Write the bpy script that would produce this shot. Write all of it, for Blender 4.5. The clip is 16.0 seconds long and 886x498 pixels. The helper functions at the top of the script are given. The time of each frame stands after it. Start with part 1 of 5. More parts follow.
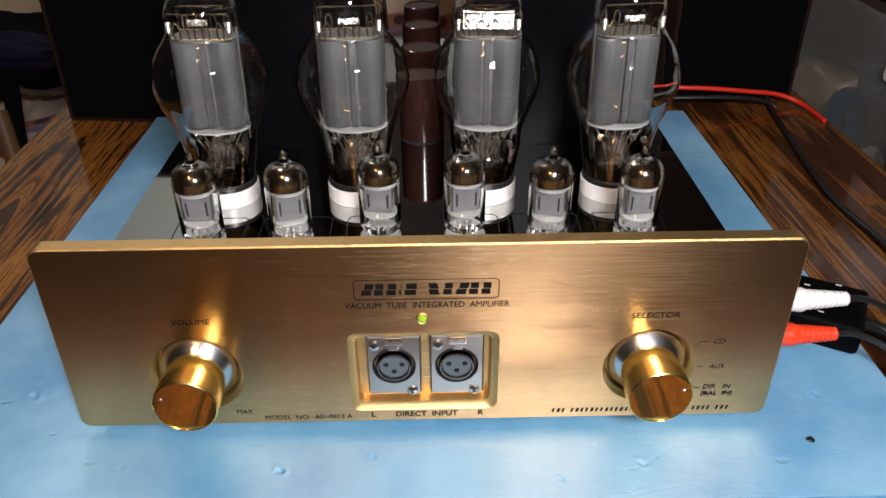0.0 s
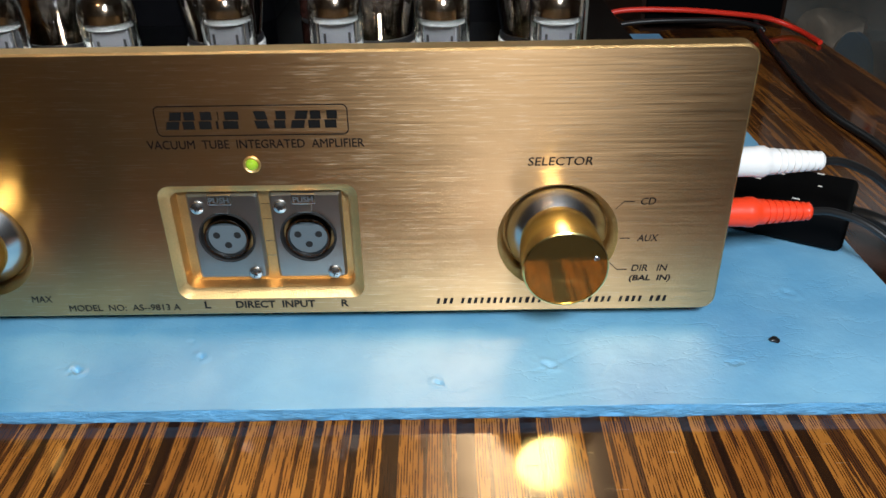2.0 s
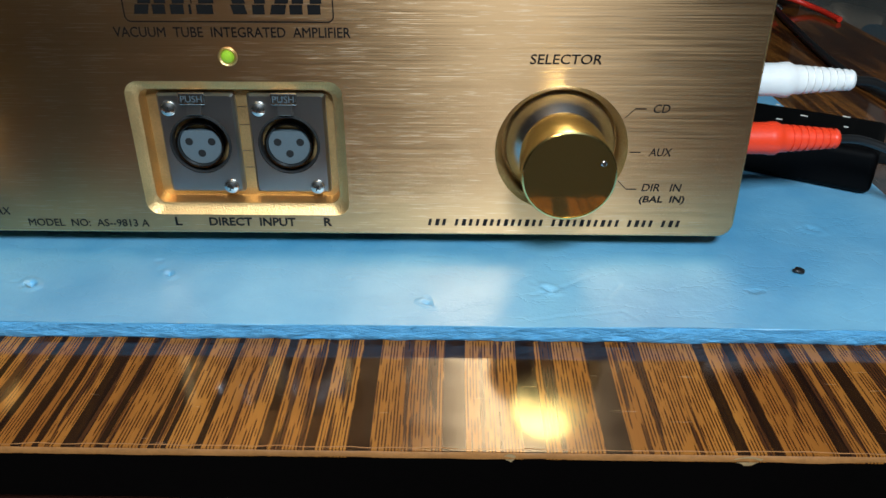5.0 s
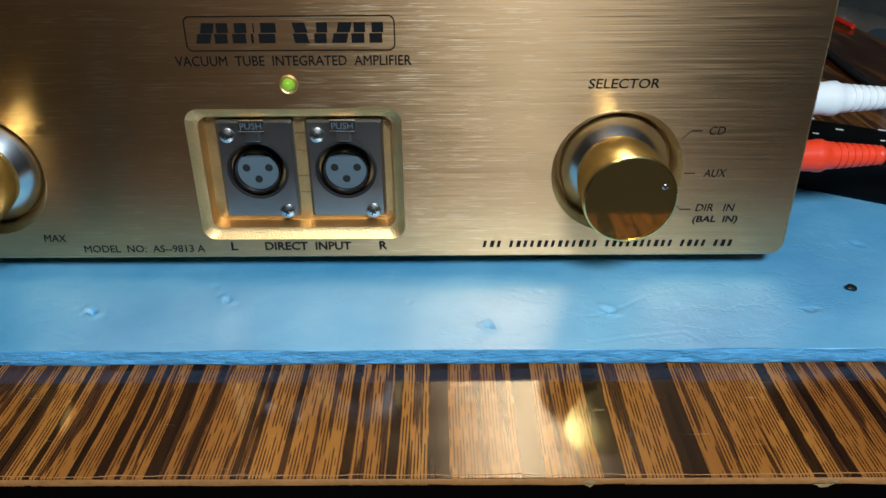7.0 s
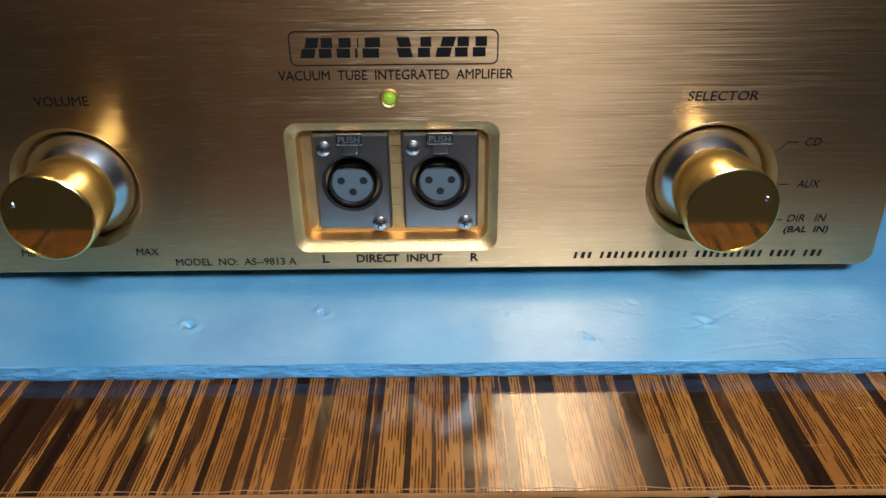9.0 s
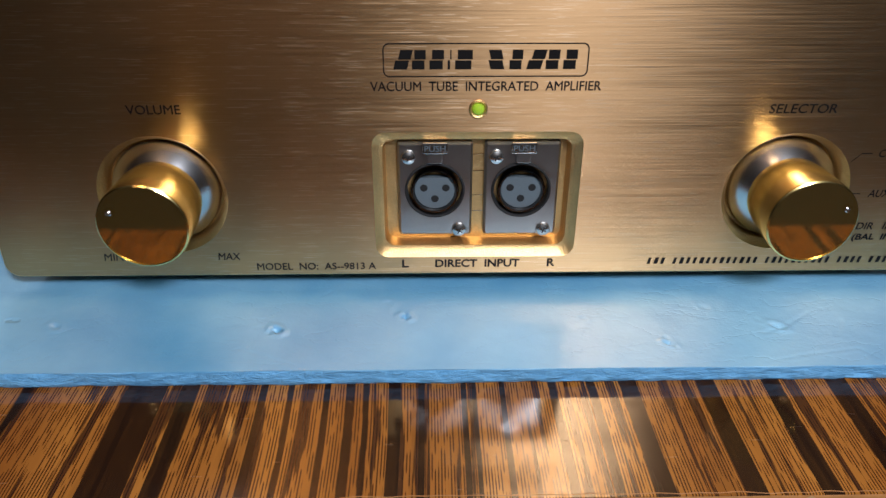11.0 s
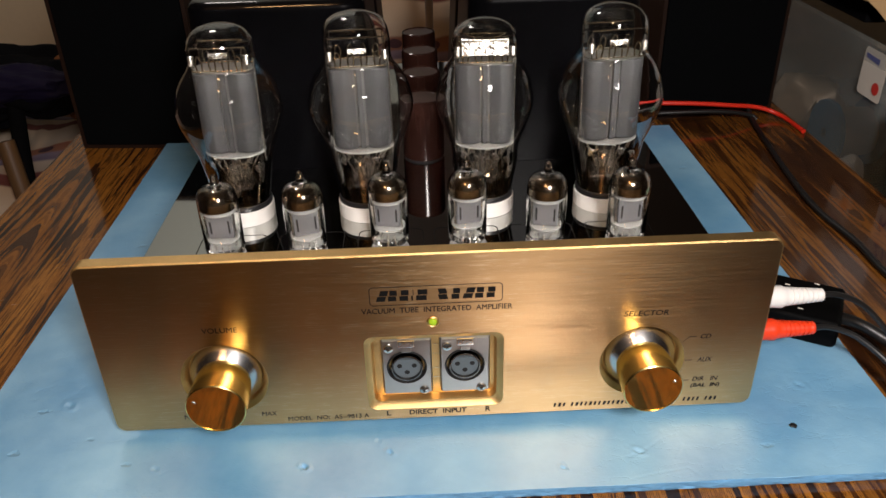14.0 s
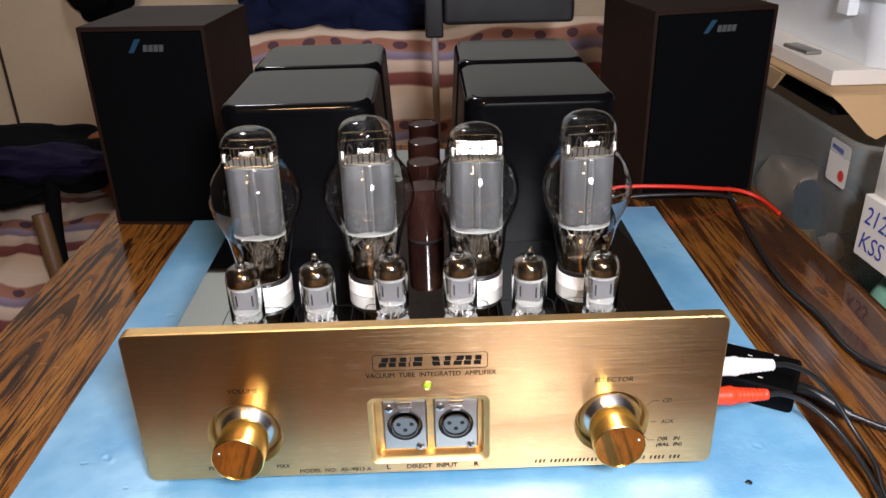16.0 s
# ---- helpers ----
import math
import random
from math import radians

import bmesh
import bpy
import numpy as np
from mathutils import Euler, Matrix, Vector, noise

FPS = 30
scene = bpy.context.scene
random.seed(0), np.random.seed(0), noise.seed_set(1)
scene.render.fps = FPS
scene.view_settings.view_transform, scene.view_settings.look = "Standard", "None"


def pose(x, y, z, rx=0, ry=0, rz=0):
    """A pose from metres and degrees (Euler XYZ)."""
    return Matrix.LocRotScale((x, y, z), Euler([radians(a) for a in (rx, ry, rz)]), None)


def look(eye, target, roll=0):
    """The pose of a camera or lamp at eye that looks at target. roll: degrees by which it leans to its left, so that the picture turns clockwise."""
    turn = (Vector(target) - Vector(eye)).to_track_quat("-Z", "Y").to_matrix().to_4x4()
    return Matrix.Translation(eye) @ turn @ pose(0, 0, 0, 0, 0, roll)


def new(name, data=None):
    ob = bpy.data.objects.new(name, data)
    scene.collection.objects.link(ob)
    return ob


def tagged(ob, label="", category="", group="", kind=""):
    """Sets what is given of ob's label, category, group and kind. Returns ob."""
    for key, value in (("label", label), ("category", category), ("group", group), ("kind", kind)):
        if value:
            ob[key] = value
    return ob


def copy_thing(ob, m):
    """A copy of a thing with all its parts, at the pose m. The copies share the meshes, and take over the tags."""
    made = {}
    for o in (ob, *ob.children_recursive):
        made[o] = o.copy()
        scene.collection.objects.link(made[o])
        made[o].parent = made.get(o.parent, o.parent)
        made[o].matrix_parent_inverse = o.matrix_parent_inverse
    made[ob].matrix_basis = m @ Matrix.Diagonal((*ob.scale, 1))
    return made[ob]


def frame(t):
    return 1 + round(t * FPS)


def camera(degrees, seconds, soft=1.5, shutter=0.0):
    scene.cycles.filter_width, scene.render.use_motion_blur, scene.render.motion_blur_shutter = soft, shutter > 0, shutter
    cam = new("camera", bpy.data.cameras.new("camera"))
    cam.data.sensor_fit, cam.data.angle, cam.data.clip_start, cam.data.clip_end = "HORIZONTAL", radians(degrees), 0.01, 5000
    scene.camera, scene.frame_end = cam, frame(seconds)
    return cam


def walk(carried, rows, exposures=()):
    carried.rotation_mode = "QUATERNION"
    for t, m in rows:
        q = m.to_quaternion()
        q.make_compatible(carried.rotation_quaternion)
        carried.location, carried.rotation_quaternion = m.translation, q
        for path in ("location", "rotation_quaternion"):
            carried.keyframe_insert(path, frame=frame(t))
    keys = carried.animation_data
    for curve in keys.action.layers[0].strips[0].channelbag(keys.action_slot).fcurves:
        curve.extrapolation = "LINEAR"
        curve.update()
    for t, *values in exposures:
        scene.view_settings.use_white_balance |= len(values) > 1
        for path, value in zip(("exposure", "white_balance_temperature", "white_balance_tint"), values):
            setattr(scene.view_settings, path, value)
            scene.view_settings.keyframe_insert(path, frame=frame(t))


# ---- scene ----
cam = camera(59.11, 16.0, soft=1.5, shutter=0.3)
# seconds, eye, target, roll
PATH = [
    (0.0, (0.0038, -0.2755, 0.2794), (0.0096, 0.0222, 0.0954), -0.34),
    (0.5, (0.0061, -0.2783, 0.2799), (0.0115, 0.0226, 0.1013), -0.63),
    (1.0, (0.0183, -0.2608, 0.2566), (0.0232, 0.0356, 0.0705), -0.29),
    (1.5, (0.0470, -0.2453, 0.2083), (0.0511, 0.0507, 0.0216), -0.73),
    (2.0, (0.0649, -0.2394, 0.1797), (0.0628, 0.0628, 0.0032), -0.97),
    (2.5, (0.0755, -0.2377, 0.1552), (0.0714, 0.0690, -0.0134), -1.33),
    (3.0, (0.0823, -0.2374, 0.1377), (0.0776, 0.0706, -0.0286), -1.74),
    (3.5, (0.0847, -0.2365, 0.1330), (0.0806, 0.0695, -0.0369), -1.92),
    (4.0, (0.0837, -0.2371, 0.1339), (0.0793, 0.0692, -0.0354), -1.72),
    (4.5, (0.0783, -0.2371, 0.1361), (0.0711, 0.0698, -0.0321), -0.95),
    (4.7, (0.0749, -0.2362, 0.1358), (0.0678, 0.0708, -0.0322), -0.29),
    (6.8, (0.0494, -0.2351, 0.1442), (0.0495, 0.0722, -0.0233), 0.04),
    (7.0, (0.0486, -0.2346, 0.1433), (0.0465, 0.0729, -0.0238), -0.48),
    (7.5, (0.0424, -0.2353, 0.1432), (0.0408, 0.0727, -0.0229), -0.47),
    (8.0, (0.0361, -0.2353, 0.1422), (0.0329, 0.0730, -0.0235), -0.57),
    (8.5, (0.0265, -0.2344, 0.1442), (0.0236, 0.0743, -0.0207), -0.94),
    (9.0, (0.0168, -0.2344, 0.1461), (0.0157, 0.0742, -0.0191), -0.69),
    (9.5, (0.0067, -0.2352, 0.1468), (0.0089, 0.0738, -0.0176), -0.34),
    (10.0, (-0.0042, -0.2354, 0.1460), (-0.0011, 0.0740, -0.0176), 0.13),
    (10.2, (-0.0071, -0.2340, 0.1489), (-0.0038, 0.0740, -0.0173), 0.14),
    (12.3, (-0.0208, -0.2409, 0.1809), (-0.0106, 0.0598, 0.0020), 0.16),
    (12.5, (-0.0162, -0.2431, 0.1912), (-0.0075, 0.0565, 0.0104), -0.14),
    (13.0, (-0.0141, -0.2507, 0.2193), (-0.0024, 0.0486, 0.0383), -0.74),
    (13.5, (-0.0083, -0.2753, 0.2548), (-0.0008, 0.0278, 0.0799), -1.34),
    (14.0, (-0.0029, -0.3044, 0.2918), (0.0057, -0.0025, 0.1149), -1.52),
    (14.5, (0.0007, -0.3282, 0.3124), (0.0053, -0.0228, 0.1415), -1.70),
    (15.0, (0.0002, -0.3415, 0.3218), (0.0073, -0.0311, 0.1602), -1.16),
    (15.5, (0.0040, -0.3504, 0.3263), (0.0091, -0.0367, 0.1712), -1.61),
    (16.0, (0.0058, -0.3560, 0.3251), (0.0100, -0.0399, 0.1750), -1.51),
]
# seconds, stops, kelvin, tint
EXPOSURES = [(0.0, 0.06, 6000, 16), (1.5, 0.07, 5900, 12), (2.0, -0.08, 5500, 6), (2.5, -0.25, 5250, 1), (3.2, -0.28, 5050, -1), (4.7, -0.26, 5050, -1), (7.0, -0.4, 4900, -1), (8.5, -0.38, 4950, 3), (9.5, -0.33, 5300, 11), (10.2, -0.33, 5450, 14), (12.5, -0.33, 5850, 14), (13.5, -0.28, 6300, 15), (14.5, -0.01, 6600, 17), (15.2, 0.28, 6250, 18), (16.0, 0.65, 5850, 17)]
walk(cam, [(t, look(eye, target, roll)) for t, eye, target, roll in PATH], EXPOSURES)

# ---- light: a white panel lamp in front, warm bulbs under the ceiling, a dim room ----
world = bpy.data.worlds.new("room_air")
scene.world = world
world.use_nodes = True
world.node_tree.nodes["Background"].inputs[0].default_value = (0.02, 0.018, 0.016, 1)
world.node_tree.nodes["Background"].inputs[1].default_value = 0.25


def lamp(name, kind, place, aim, watts, colour, size, size_y=0.0):
    data = bpy.data.lights.new(name, kind)
    data.energy, data.color = watts, colour
    if kind == "AREA":
        data.shape, data.size, data.size_y = "RECTANGLE", size, size_y
    else:
        data.shadow_soft_size = size
    ob = new(name, data)
    ob.matrix_world = look(place, aim)
    return ob


LAMP_AT, LAMP_AIM = (0.14, -0.52, 0.49), (0.05, 0.05, 0.05)
lamp("panel_lamp_light", "AREA", LAMP_AT, LAMP_AIM, 7.2, (1.0, 0.95, 0.89), 0.12, 0.12)
# the light at the back is an added fill for foam, wall and background
lamp("background_fill_light", "POINT", (-0.50, 1.05, 1.45), (0, 0, 0), 13.0, (1.0, 0.94, 0.86), 0.12)
lamp("bulb_light", "POINT", (-0.38, -0.95, 1.36), (0, 0, 0), 6.5, (1.0, 0.57, 0.24), 0.055)
lamp("bulb_light", "POINT", (-0.28, -0.95, 1.40), (0, 0, 0), 6.5, (1.0, 0.57, 0.24), 0.055)


# ---- materials ----
class Mat:
    """A node material in the making."""

    def __init__(self, name, colour=(0.5, 0.5, 0.5), rough=0.5, metal=0.0, **extra):
        self.m = bpy.data.materials.new(name)
        self.m.use_nodes = True
        self.t = self.m.node_tree
        self.b = self.t.nodes["Principled BSDF"]
        self.b.inputs["Base Color"].default_value = (*colour, 1)
        self.b.inputs["Roughness"].default_value = rough
        self.b.inputs["Metallic"].default_value = metal
        for key, value in extra.items():
            self.b.inputs[key.replace("_", " ")].default_value = value

    def node(self, kind, **values):
        n = self.t.nodes.new(kind)
        for key, value in values.items():
            n.inputs[key.replace("_", " ")].default_value = value
        return n

    def link(self, a, b):
        self.t.links.new(a, b)

    def place(self, scale=(1, 1, 1), shift=(0, 0, 0)):
        co, mp = self.node("ShaderNodeTexCoord"), self.node("ShaderNodeMapping")
        mp.inputs["Scale"].default_value, mp.inputs["Location"].default_value = scale, shift
        self.link(co.outputs["Object"], mp.inputs["Vector"])
        return mp.outputs["Vector"]

    def noise(self, scale, vector=None, detail=3.0, rough=0.5):
        n = self.node("ShaderNodeTexNoise", Scale=scale, Detail=detail, Roughness=rough)
        self.link(vector or self.place(), n.inputs["Vector"])
        return n.outputs["Fac"]

    def ramp(self, fac, stops, kind="LINEAR"):
        n = self.node("ShaderNodeValToRGB")
        n.color_ramp.interpolation = kind
        el = n.color_ramp.elements
        while len(el) < len(stops):
            el.new(0.5)
        for e, (at, c) in zip(el, stops):
            e.position = at
            e.color = (*c, 1) if isinstance(c, tuple) else (c, c, c, 1)
        self.link(fac, n.inputs["Fac"])
        return n.outputs["Color"]

    def mix(self, fac, a, b, kind="MIX"):
        n = self.t.nodes.new("ShaderNodeMix")
        n.data_type, n.blend_type = "RGBA", kind
        for sock, v in ((n.inputs[0], fac), (n.inputs[6], a), (n.inputs[7], b)):
            if isinstance(v, (int, float)):
                sock.default_value = v
            elif isinstance(v, tuple):
                sock.default_value = (*v, 1)
            else:
                self.link(v, sock)
        return n.outputs[2]

    def math(self, op, a, b=0.0, c=0.0):
        n = self.t.nodes.new("ShaderNodeMath")
        n.operation = op
        for sock, v in zip(n.inputs, (a, b, c)):
            if isinstance(v, (int, float)):
                sock.default_value = v
            else:
                self.link(v, sock)
        return n.outputs[0]

    def set(self, name, out):
        self.link(out, self.b.inputs[name])
        return self

    def bump(self, height, strength=0.3, distance=0.001):
        n = self.node("ShaderNodeBump", Strength=strength, Distance=distance)
        self.link(height, n.inputs["Height"])
        self.link(n.outputs["Normal"], self.b.inputs["Normal"])
        return self


def worn(name, colour, rough=0.5, metal=0.0, grain=400.0, spread=0.12, relief=0.15, depth=0.0004, **extra):
    """A plain surface with blotches, grain and fine relief."""
    k = Mat(name, colour, rough, metal, **extra)
    big, fine = k.noise(grain * 0.06, detail=4), k.noise(grain, detail=2)
    dark, light = tuple(c * (1 - 1.6 * spread) for c in colour), tuple(min(1, c * (1 + spread)) for c in colour)
    k.set("Base Color", k.mix(k.math("MULTIPLY_ADD", fine, 0.4, k.math("MULTIPLY", big, 0.6)), dark, light))
    k.set("Roughness", k.math("MULTIPLY_ADD", big, 0.25 * rough, 0.87 * rough))
    if relief:
        k.bump(fine, relief, depth)
    return k.m


# brushed champagne-gold aluminium: fine level hairlines
k = Mat("brushed_gold", (0.85, 0.62, 0.37), 0.40, 1.0, Anisotropic=1.0)
co = k.node("ShaderNodeTexCoord")
sep = k.node("ShaderNodeSeparateXYZ")
k.link(co.outputs["Object"], sep.inputs[0])


def hairlines(high, long, seed):
    """Level scratches, each in a row of its own."""
    cell = k.node("ShaderNodeCombineXYZ")
    k.link(k.math("MULTIPLY_ADD", k.math("FLOOR", k.math("MULTIPLY", sep.outputs[2], 1.0 / high)), 5.13, seed), cell.inputs[0])
    k.link(k.math("MULTIPLY", sep.outputs[0], 1.0 / long), cell.inputs[1])
    return k.noise(1.0, cell.outputs[0], 2, 0.5)


hair = hairlines(0.00013, 0.090, 0.3)
lean_x = hairlines(0.00012, 0.040, 9.7)
lean_z = hairlines(0.00013, 0.070, 4.1)
scratch = k.ramp(hairlines(0.00011, 0.016, 6.6), [(0.62, 0.0), (0.66, 1.0)])
cloud = k.noise(14.0, k.place((1, 1, 2)), 3, 0.6)
base = k.mix(k.math("MULTIPLY_ADD", hair, 0.7, k.math("MULTIPLY", cloud, 0.3)), (0.60, 0.362, 0.155), (0.81, 0.520, 0.265))
base = k.mix(k.math("MULTIPLY", scratch, 0.55), base, (0.95, 0.74, 0.50))
# each hairline leans a little its own way
tilt = k.node("ShaderNodeCombineXYZ")
k.link(k.math("MULTIPLY_ADD", scratch, 0.05, k.math("MULTIPLY", k.math("SUBTRACT", lean_x, 0.5), 0.28)), tilt.inputs[0])
k.link(k.math("MULTIPLY_ADD", scratch, 0.06, k.math("MULTIPLY", k.math("SUBTRACT", lean_z, 0.5), 0.20)), tilt.inputs[2])
geometry = k.node("ShaderNodeNewGeometry")
leaning = k.node("ShaderNodeVectorMath")
k.link(geometry.outputs["Normal"], leaning.inputs[0])
k.link(tilt.outputs[0], leaning.inputs[1])
relief = k.node("ShaderNodeVectorMath")
relief.operation = "NORMALIZE"
k.link(leaning.outputs[0], relief.inputs[0])
tangent = k.t.nodes.new("ShaderNodeTangent")
tangent.direction_type, tangent.uv_map = "UV_MAP", "UVMap"


def brushed(low, spread, stretch):
    """One lobe of the brushed shine, narrow along the hairlines and wide across them."""
    n = k.node("ShaderNodeBsdfAnisotropic", Anisotropy=stretch)
    n.distribution = "BECKMANN"
    k.link(base, n.inputs["Color"])
    k.link(k.math("MULTIPLY_ADD", hair, spread, low), n.inputs["Roughness"])
    k.link(relief.outputs[0], n.inputs["Normal"])
    k.link(tangent.outputs[0], n.inputs["Tangent"])
    return n.outputs[0]


both = k.node("ShaderNodeMixShader", Fac=0.30)
k.link(brushed(0.24, 0.04, 0.56), both.inputs[1])
k.link(brushed(0.465, 0.06, 0.51), both.inputs[2])
haze = k.node("ShaderNodeMixShader", Fac=0.07)
k.link(both.outputs[0], haze.inputs[1])
k.link(brushed(0.60, 0.06, 0.0), haze.inputs[2])
k.link(haze.outputs[0], k.t.nodes["Material Output"].inputs["Surface"])
GOLD = k.m
GOLD_CUT = worn("milled_gold", (0.82, 0.53, 0.22), 0.44, 1.0, 1900, 0.28, 0.45, 0.0004)
WELL = worn("dull_gold_well", (0.60, 0.38, 0.130), 0.40, 1.0, 1500, 0.35, 0.4, 0.0004)
KNOB = worn("polished_gold", (0.98, 0.79, 0.30), 0.21, 1.0, 900, 0.05, 0.02, 0.0001)
k = Mat("knob_face_gold", (0.56, 0.36, 0.10), 0.06, 1.0)
k.set("Roughness", k.math("MULTIPLY_ADD", k.noise(260, detail=5), 0.10, 0.015))
k.bump(k.noise(420, detail=4), 0.03, 0.0004)
turned_face = k.node("ShaderNodeBsdfAnisotropic", Roughness=0.58)
turned_face.inputs["Color"].default_value = (0.80, 0.56, 0.18, 1)
both = k.node("ShaderNodeMixShader", Fac=0.12)
k.link(k.b.outputs[0], both.inputs[1])
k.link(turned_face.outputs[0], both.inputs[2])
k.link(both.outputs[0], k.t.nodes["Material Output"].inputs["Surface"])
KNOB_FACE = k.m
SILVER = worn("bright_nickel", (0.80, 0.795, 0.78), 0.24, 1.0, 300, 0.10, 0.05, 0.0001)
STEEL = worn("satin_steel", (0.43, 0.42, 0.40), 0.33, 1.0, 1500, 0.08, 0.10, 0.0001)
DARK_STEEL = worn("dark_chromed_steel", (0.15, 0.145, 0.14), 0.18, 1.0, 1500, 0.08, 0.05, 0.0001)
SCREW = worn("zinc_screw", (0.70, 0.69, 0.66), 0.25, 1.0, 1500, 0.10, 0.08, 0.0001)
INSERT = worn("grey_plastic_insert", (0.10, 0.125, 0.14), 0.45, 0.0, 900, 0.08)
HOLE = Mat("hole_black", (0.004, 0.004, 0.004), 0.8).m
INK = worn("black_print", (0.006, 0.0055, 0.005), 0.6, 0.0, 2000, 0.1, 0, Specular_IOR_Level=0.15)
k = Mat("mirror_steel", (0.56, 0.57, 0.55), 0.04, 1.0)
k.set("Roughness", k.math("MULTIPLY_ADD", k.noise(30, detail=5), 0.06, 0.0))
MIRROR = k.m
BLACK_LACQUER = worn("black_lacquer", (0.002, 0.002, 0.0025), 0.07, 0.0, 200, 0.2, 0.02, 0.0001, Specular_IOR_Level=0.45)
BLACK_SIDE = worn("black_satin_paint", (0.002, 0.002, 0.0025), 0.36, 0.0, 200, 0.2, 0.03, 0.0002, Specular_IOR_Level=0.035)
BLACK_STEEL = worn("black_painted_steel", (0.012, 0.012, 0.013), 0.35, 0.0, 700, 0.2)
CAP_BROWN = worn("brown_capacitor_sleeve", (0.024, 0.009, 0.0065), 0.13, 0.0, 300, 0.12, 0.05)
CAP_TOP = worn("brown_capacitor_end", (0.055, 0.032, 0.026), 0.3, 0.0, 300, 0.12, 0.05)
CERAMIC = worn("white_ceramic", (0.78, 0.76, 0.72), 0.30, 0.0, 300, 0.08, 0.05)
k = Mat("tube_glass", (0.97, 0.98, 0.97), 0.0, 0.0, IOR=1.47)
k.b.inputs["Transmission Weight"].default_value = 1.0
GLASS = k.m
MICA_DARK = worn("smoky_mica", (0.085, 0.085, 0.080), 0.35, 0.0, 900, 0.1, 0.1)
SOUTH = worn("tan_wall_paint", (0.08, 0.065, 0.045), 0.75, 0.0, 60, 0.1, 0.1)
ANODE = worn("grey_anode_plate", (0.046, 0.047, 0.048), 0.50, 0.25, 700, 0.12, 0.1, 0.0001)
ANODE_PALE = worn("pale_anode_plate", (0.15, 0.15, 0.155), 0.42, 0.35, 700, 0.12, 0.1, 0.0001)
MICA = worn("pale_mica", (0.26, 0.26, 0.25), 0.35, 0.0, 900, 0.1, 0.1)
WIRE = worn("nickel_wire", (0.85, 0.82, 0.76), 0.26, 1.0, 900, 0.1, 0)
CRINKLED = worn("crinkled_nickel", (0.82, 0.79, 0.74), 0.22, 1.0, 420, 0.25, 0.9, 0.0012)
CAGE = worn("golden_nickel_wire", (0.42, 0.34, 0.24), 0.22, 1.0, 900, 0.3, 0)
# tone chosen for what the covers and mirror plate reflect; never in view
UPPER_WALL = worn("grey_green_reflected_wall", (0.76, 0.83, 0.78), 0.75, 0.0, 60, 0.06, 0.1)
k = Mat("neck_getter_mirror", (0.30, 0.19, 0.11), 0.06, 1.0)
patch = k.noise(150, detail=4, rough=0.6)
k.set("Base Color", k.ramp(patch, [(0.34, (0.05, 0.032, 0.020)), (0.52, (0.20, 0.125, 0.070)), (0.70, (0.62, 0.47, 0.32))]))
sep = k.node("ShaderNodeSeparateXYZ")
k.link(k.place(), sep.inputs[0])
k.set("Alpha", k.ramp(k.math("MULTIPLY_ADD", sep.outputs[2], 20.0, k.math("MULTIPLY", patch, 0.40)), [(0.66, 1.0), (0.98, 0.0)]))
NECK_GETTER = k.m
STEM_GLASS = worn("stem_glass", (0.16, 0.13, 0.10), 0.10, 0.0, 500, 0.3, 0.3, Specular_IOR_Level=1.0, Alpha=0.35)
GETTER = worn("getter_mirror", (0.66, 0.54, 0.42), 0.10, 1.0, 250, 0.4, 0.02, 0.0001)
k = Mat("led_green", (0.24, 0.38, 0.02), 0.06)
k.b.inputs["Emission Color"].default_value, k.b.inputs["Emission Strength"].default_value = (0.55, 0.80, 0.02, 1), 0.22
LED_ON = k.m

# blue foam sheet
k = Mat("blue_foam", (0.20, 0.45, 0.70), 0.55, Specular_IOR_Level=1.0, Coat_Weight=0.9, Coat_Roughness=0.42)
cloud, fine, tiny = k.noise(14, detail=5, rough=0.6), k.noise(900, detail=3), k.noise(160, detail=4)
k.set("Base Color", k.mix(k.ramp(cloud, [(0.3, 0.0), (0.7, 1.0)]), (0.092, 0.320, 0.575), (0.28, 0.55, 0.755)))
k.set("Roughness", k.math("MULTIPLY_ADD", cloud, 0.20, 0.34))
nick = k.node("ShaderNodeTexVoronoi", Scale=1.0)
wob = k.node("ShaderNodeTexNoise", Scale=240.0)
k.link(k.place(), wob.inputs["Vector"])
shifted = k.node("ShaderNodeVectorMath")
shifted.operation = "MULTIPLY_ADD"
k.link(wob.outputs["Color"], shifted.inputs[0])
shifted.inputs[1].default_value = (0.22, 0.22, 0.22)
k.link(k.place((34, 55, 1)), shifted.inputs[2])
k.link(shifted.outputs[0], nick.inputs["Vector"])
pick = k.node("ShaderNodeSeparateColor")
k.link(nick.outputs["Color"], pick.inputs[0])
hole = k.math("MULTIPLY", k.ramp(nick.outputs["Distance"], [(0.0, 1.0), (0.07, 0.85), (0.13, 0.0)]), k.ramp(pick.outputs[0], [(0.50, 0.0), (0.92, 1.0)]))
crease = k.ramp(k.math("ABSOLUTE", k.math("SUBTRACT", k.noise(1.0, k.place((26, 60, 1), (3, 1, 0)), 4, 0.55), 0.5)), [(0.0, 1.0), (0.012, 0.0)])
relief = k.math("MULTIPLY_ADD", tiny, 0.5, k.math("MULTIPLY", fine, 0.25))
relief = k.math("SUBTRACT", k.math("SUBTRACT", relief, k.math("MULTIPLY", hole, 4.0)), k.math("MULTIPLY", crease, 0.22))
k.bump(relief, 0.32, 0.0012)
FOAM = k.m
k = Mat("cut_foam_edge", (0.12, 0.34, 0.62), 0.7)
rip = k.noise(1.0, k.place((260, 260, 700)), 5, 0.65)
k.set("Base Color", k.mix(rip, (0.06, 0.23, 0.48), (0.22, 0.52, 0.80)))
k.bump(rip, 0.7, 0.002)
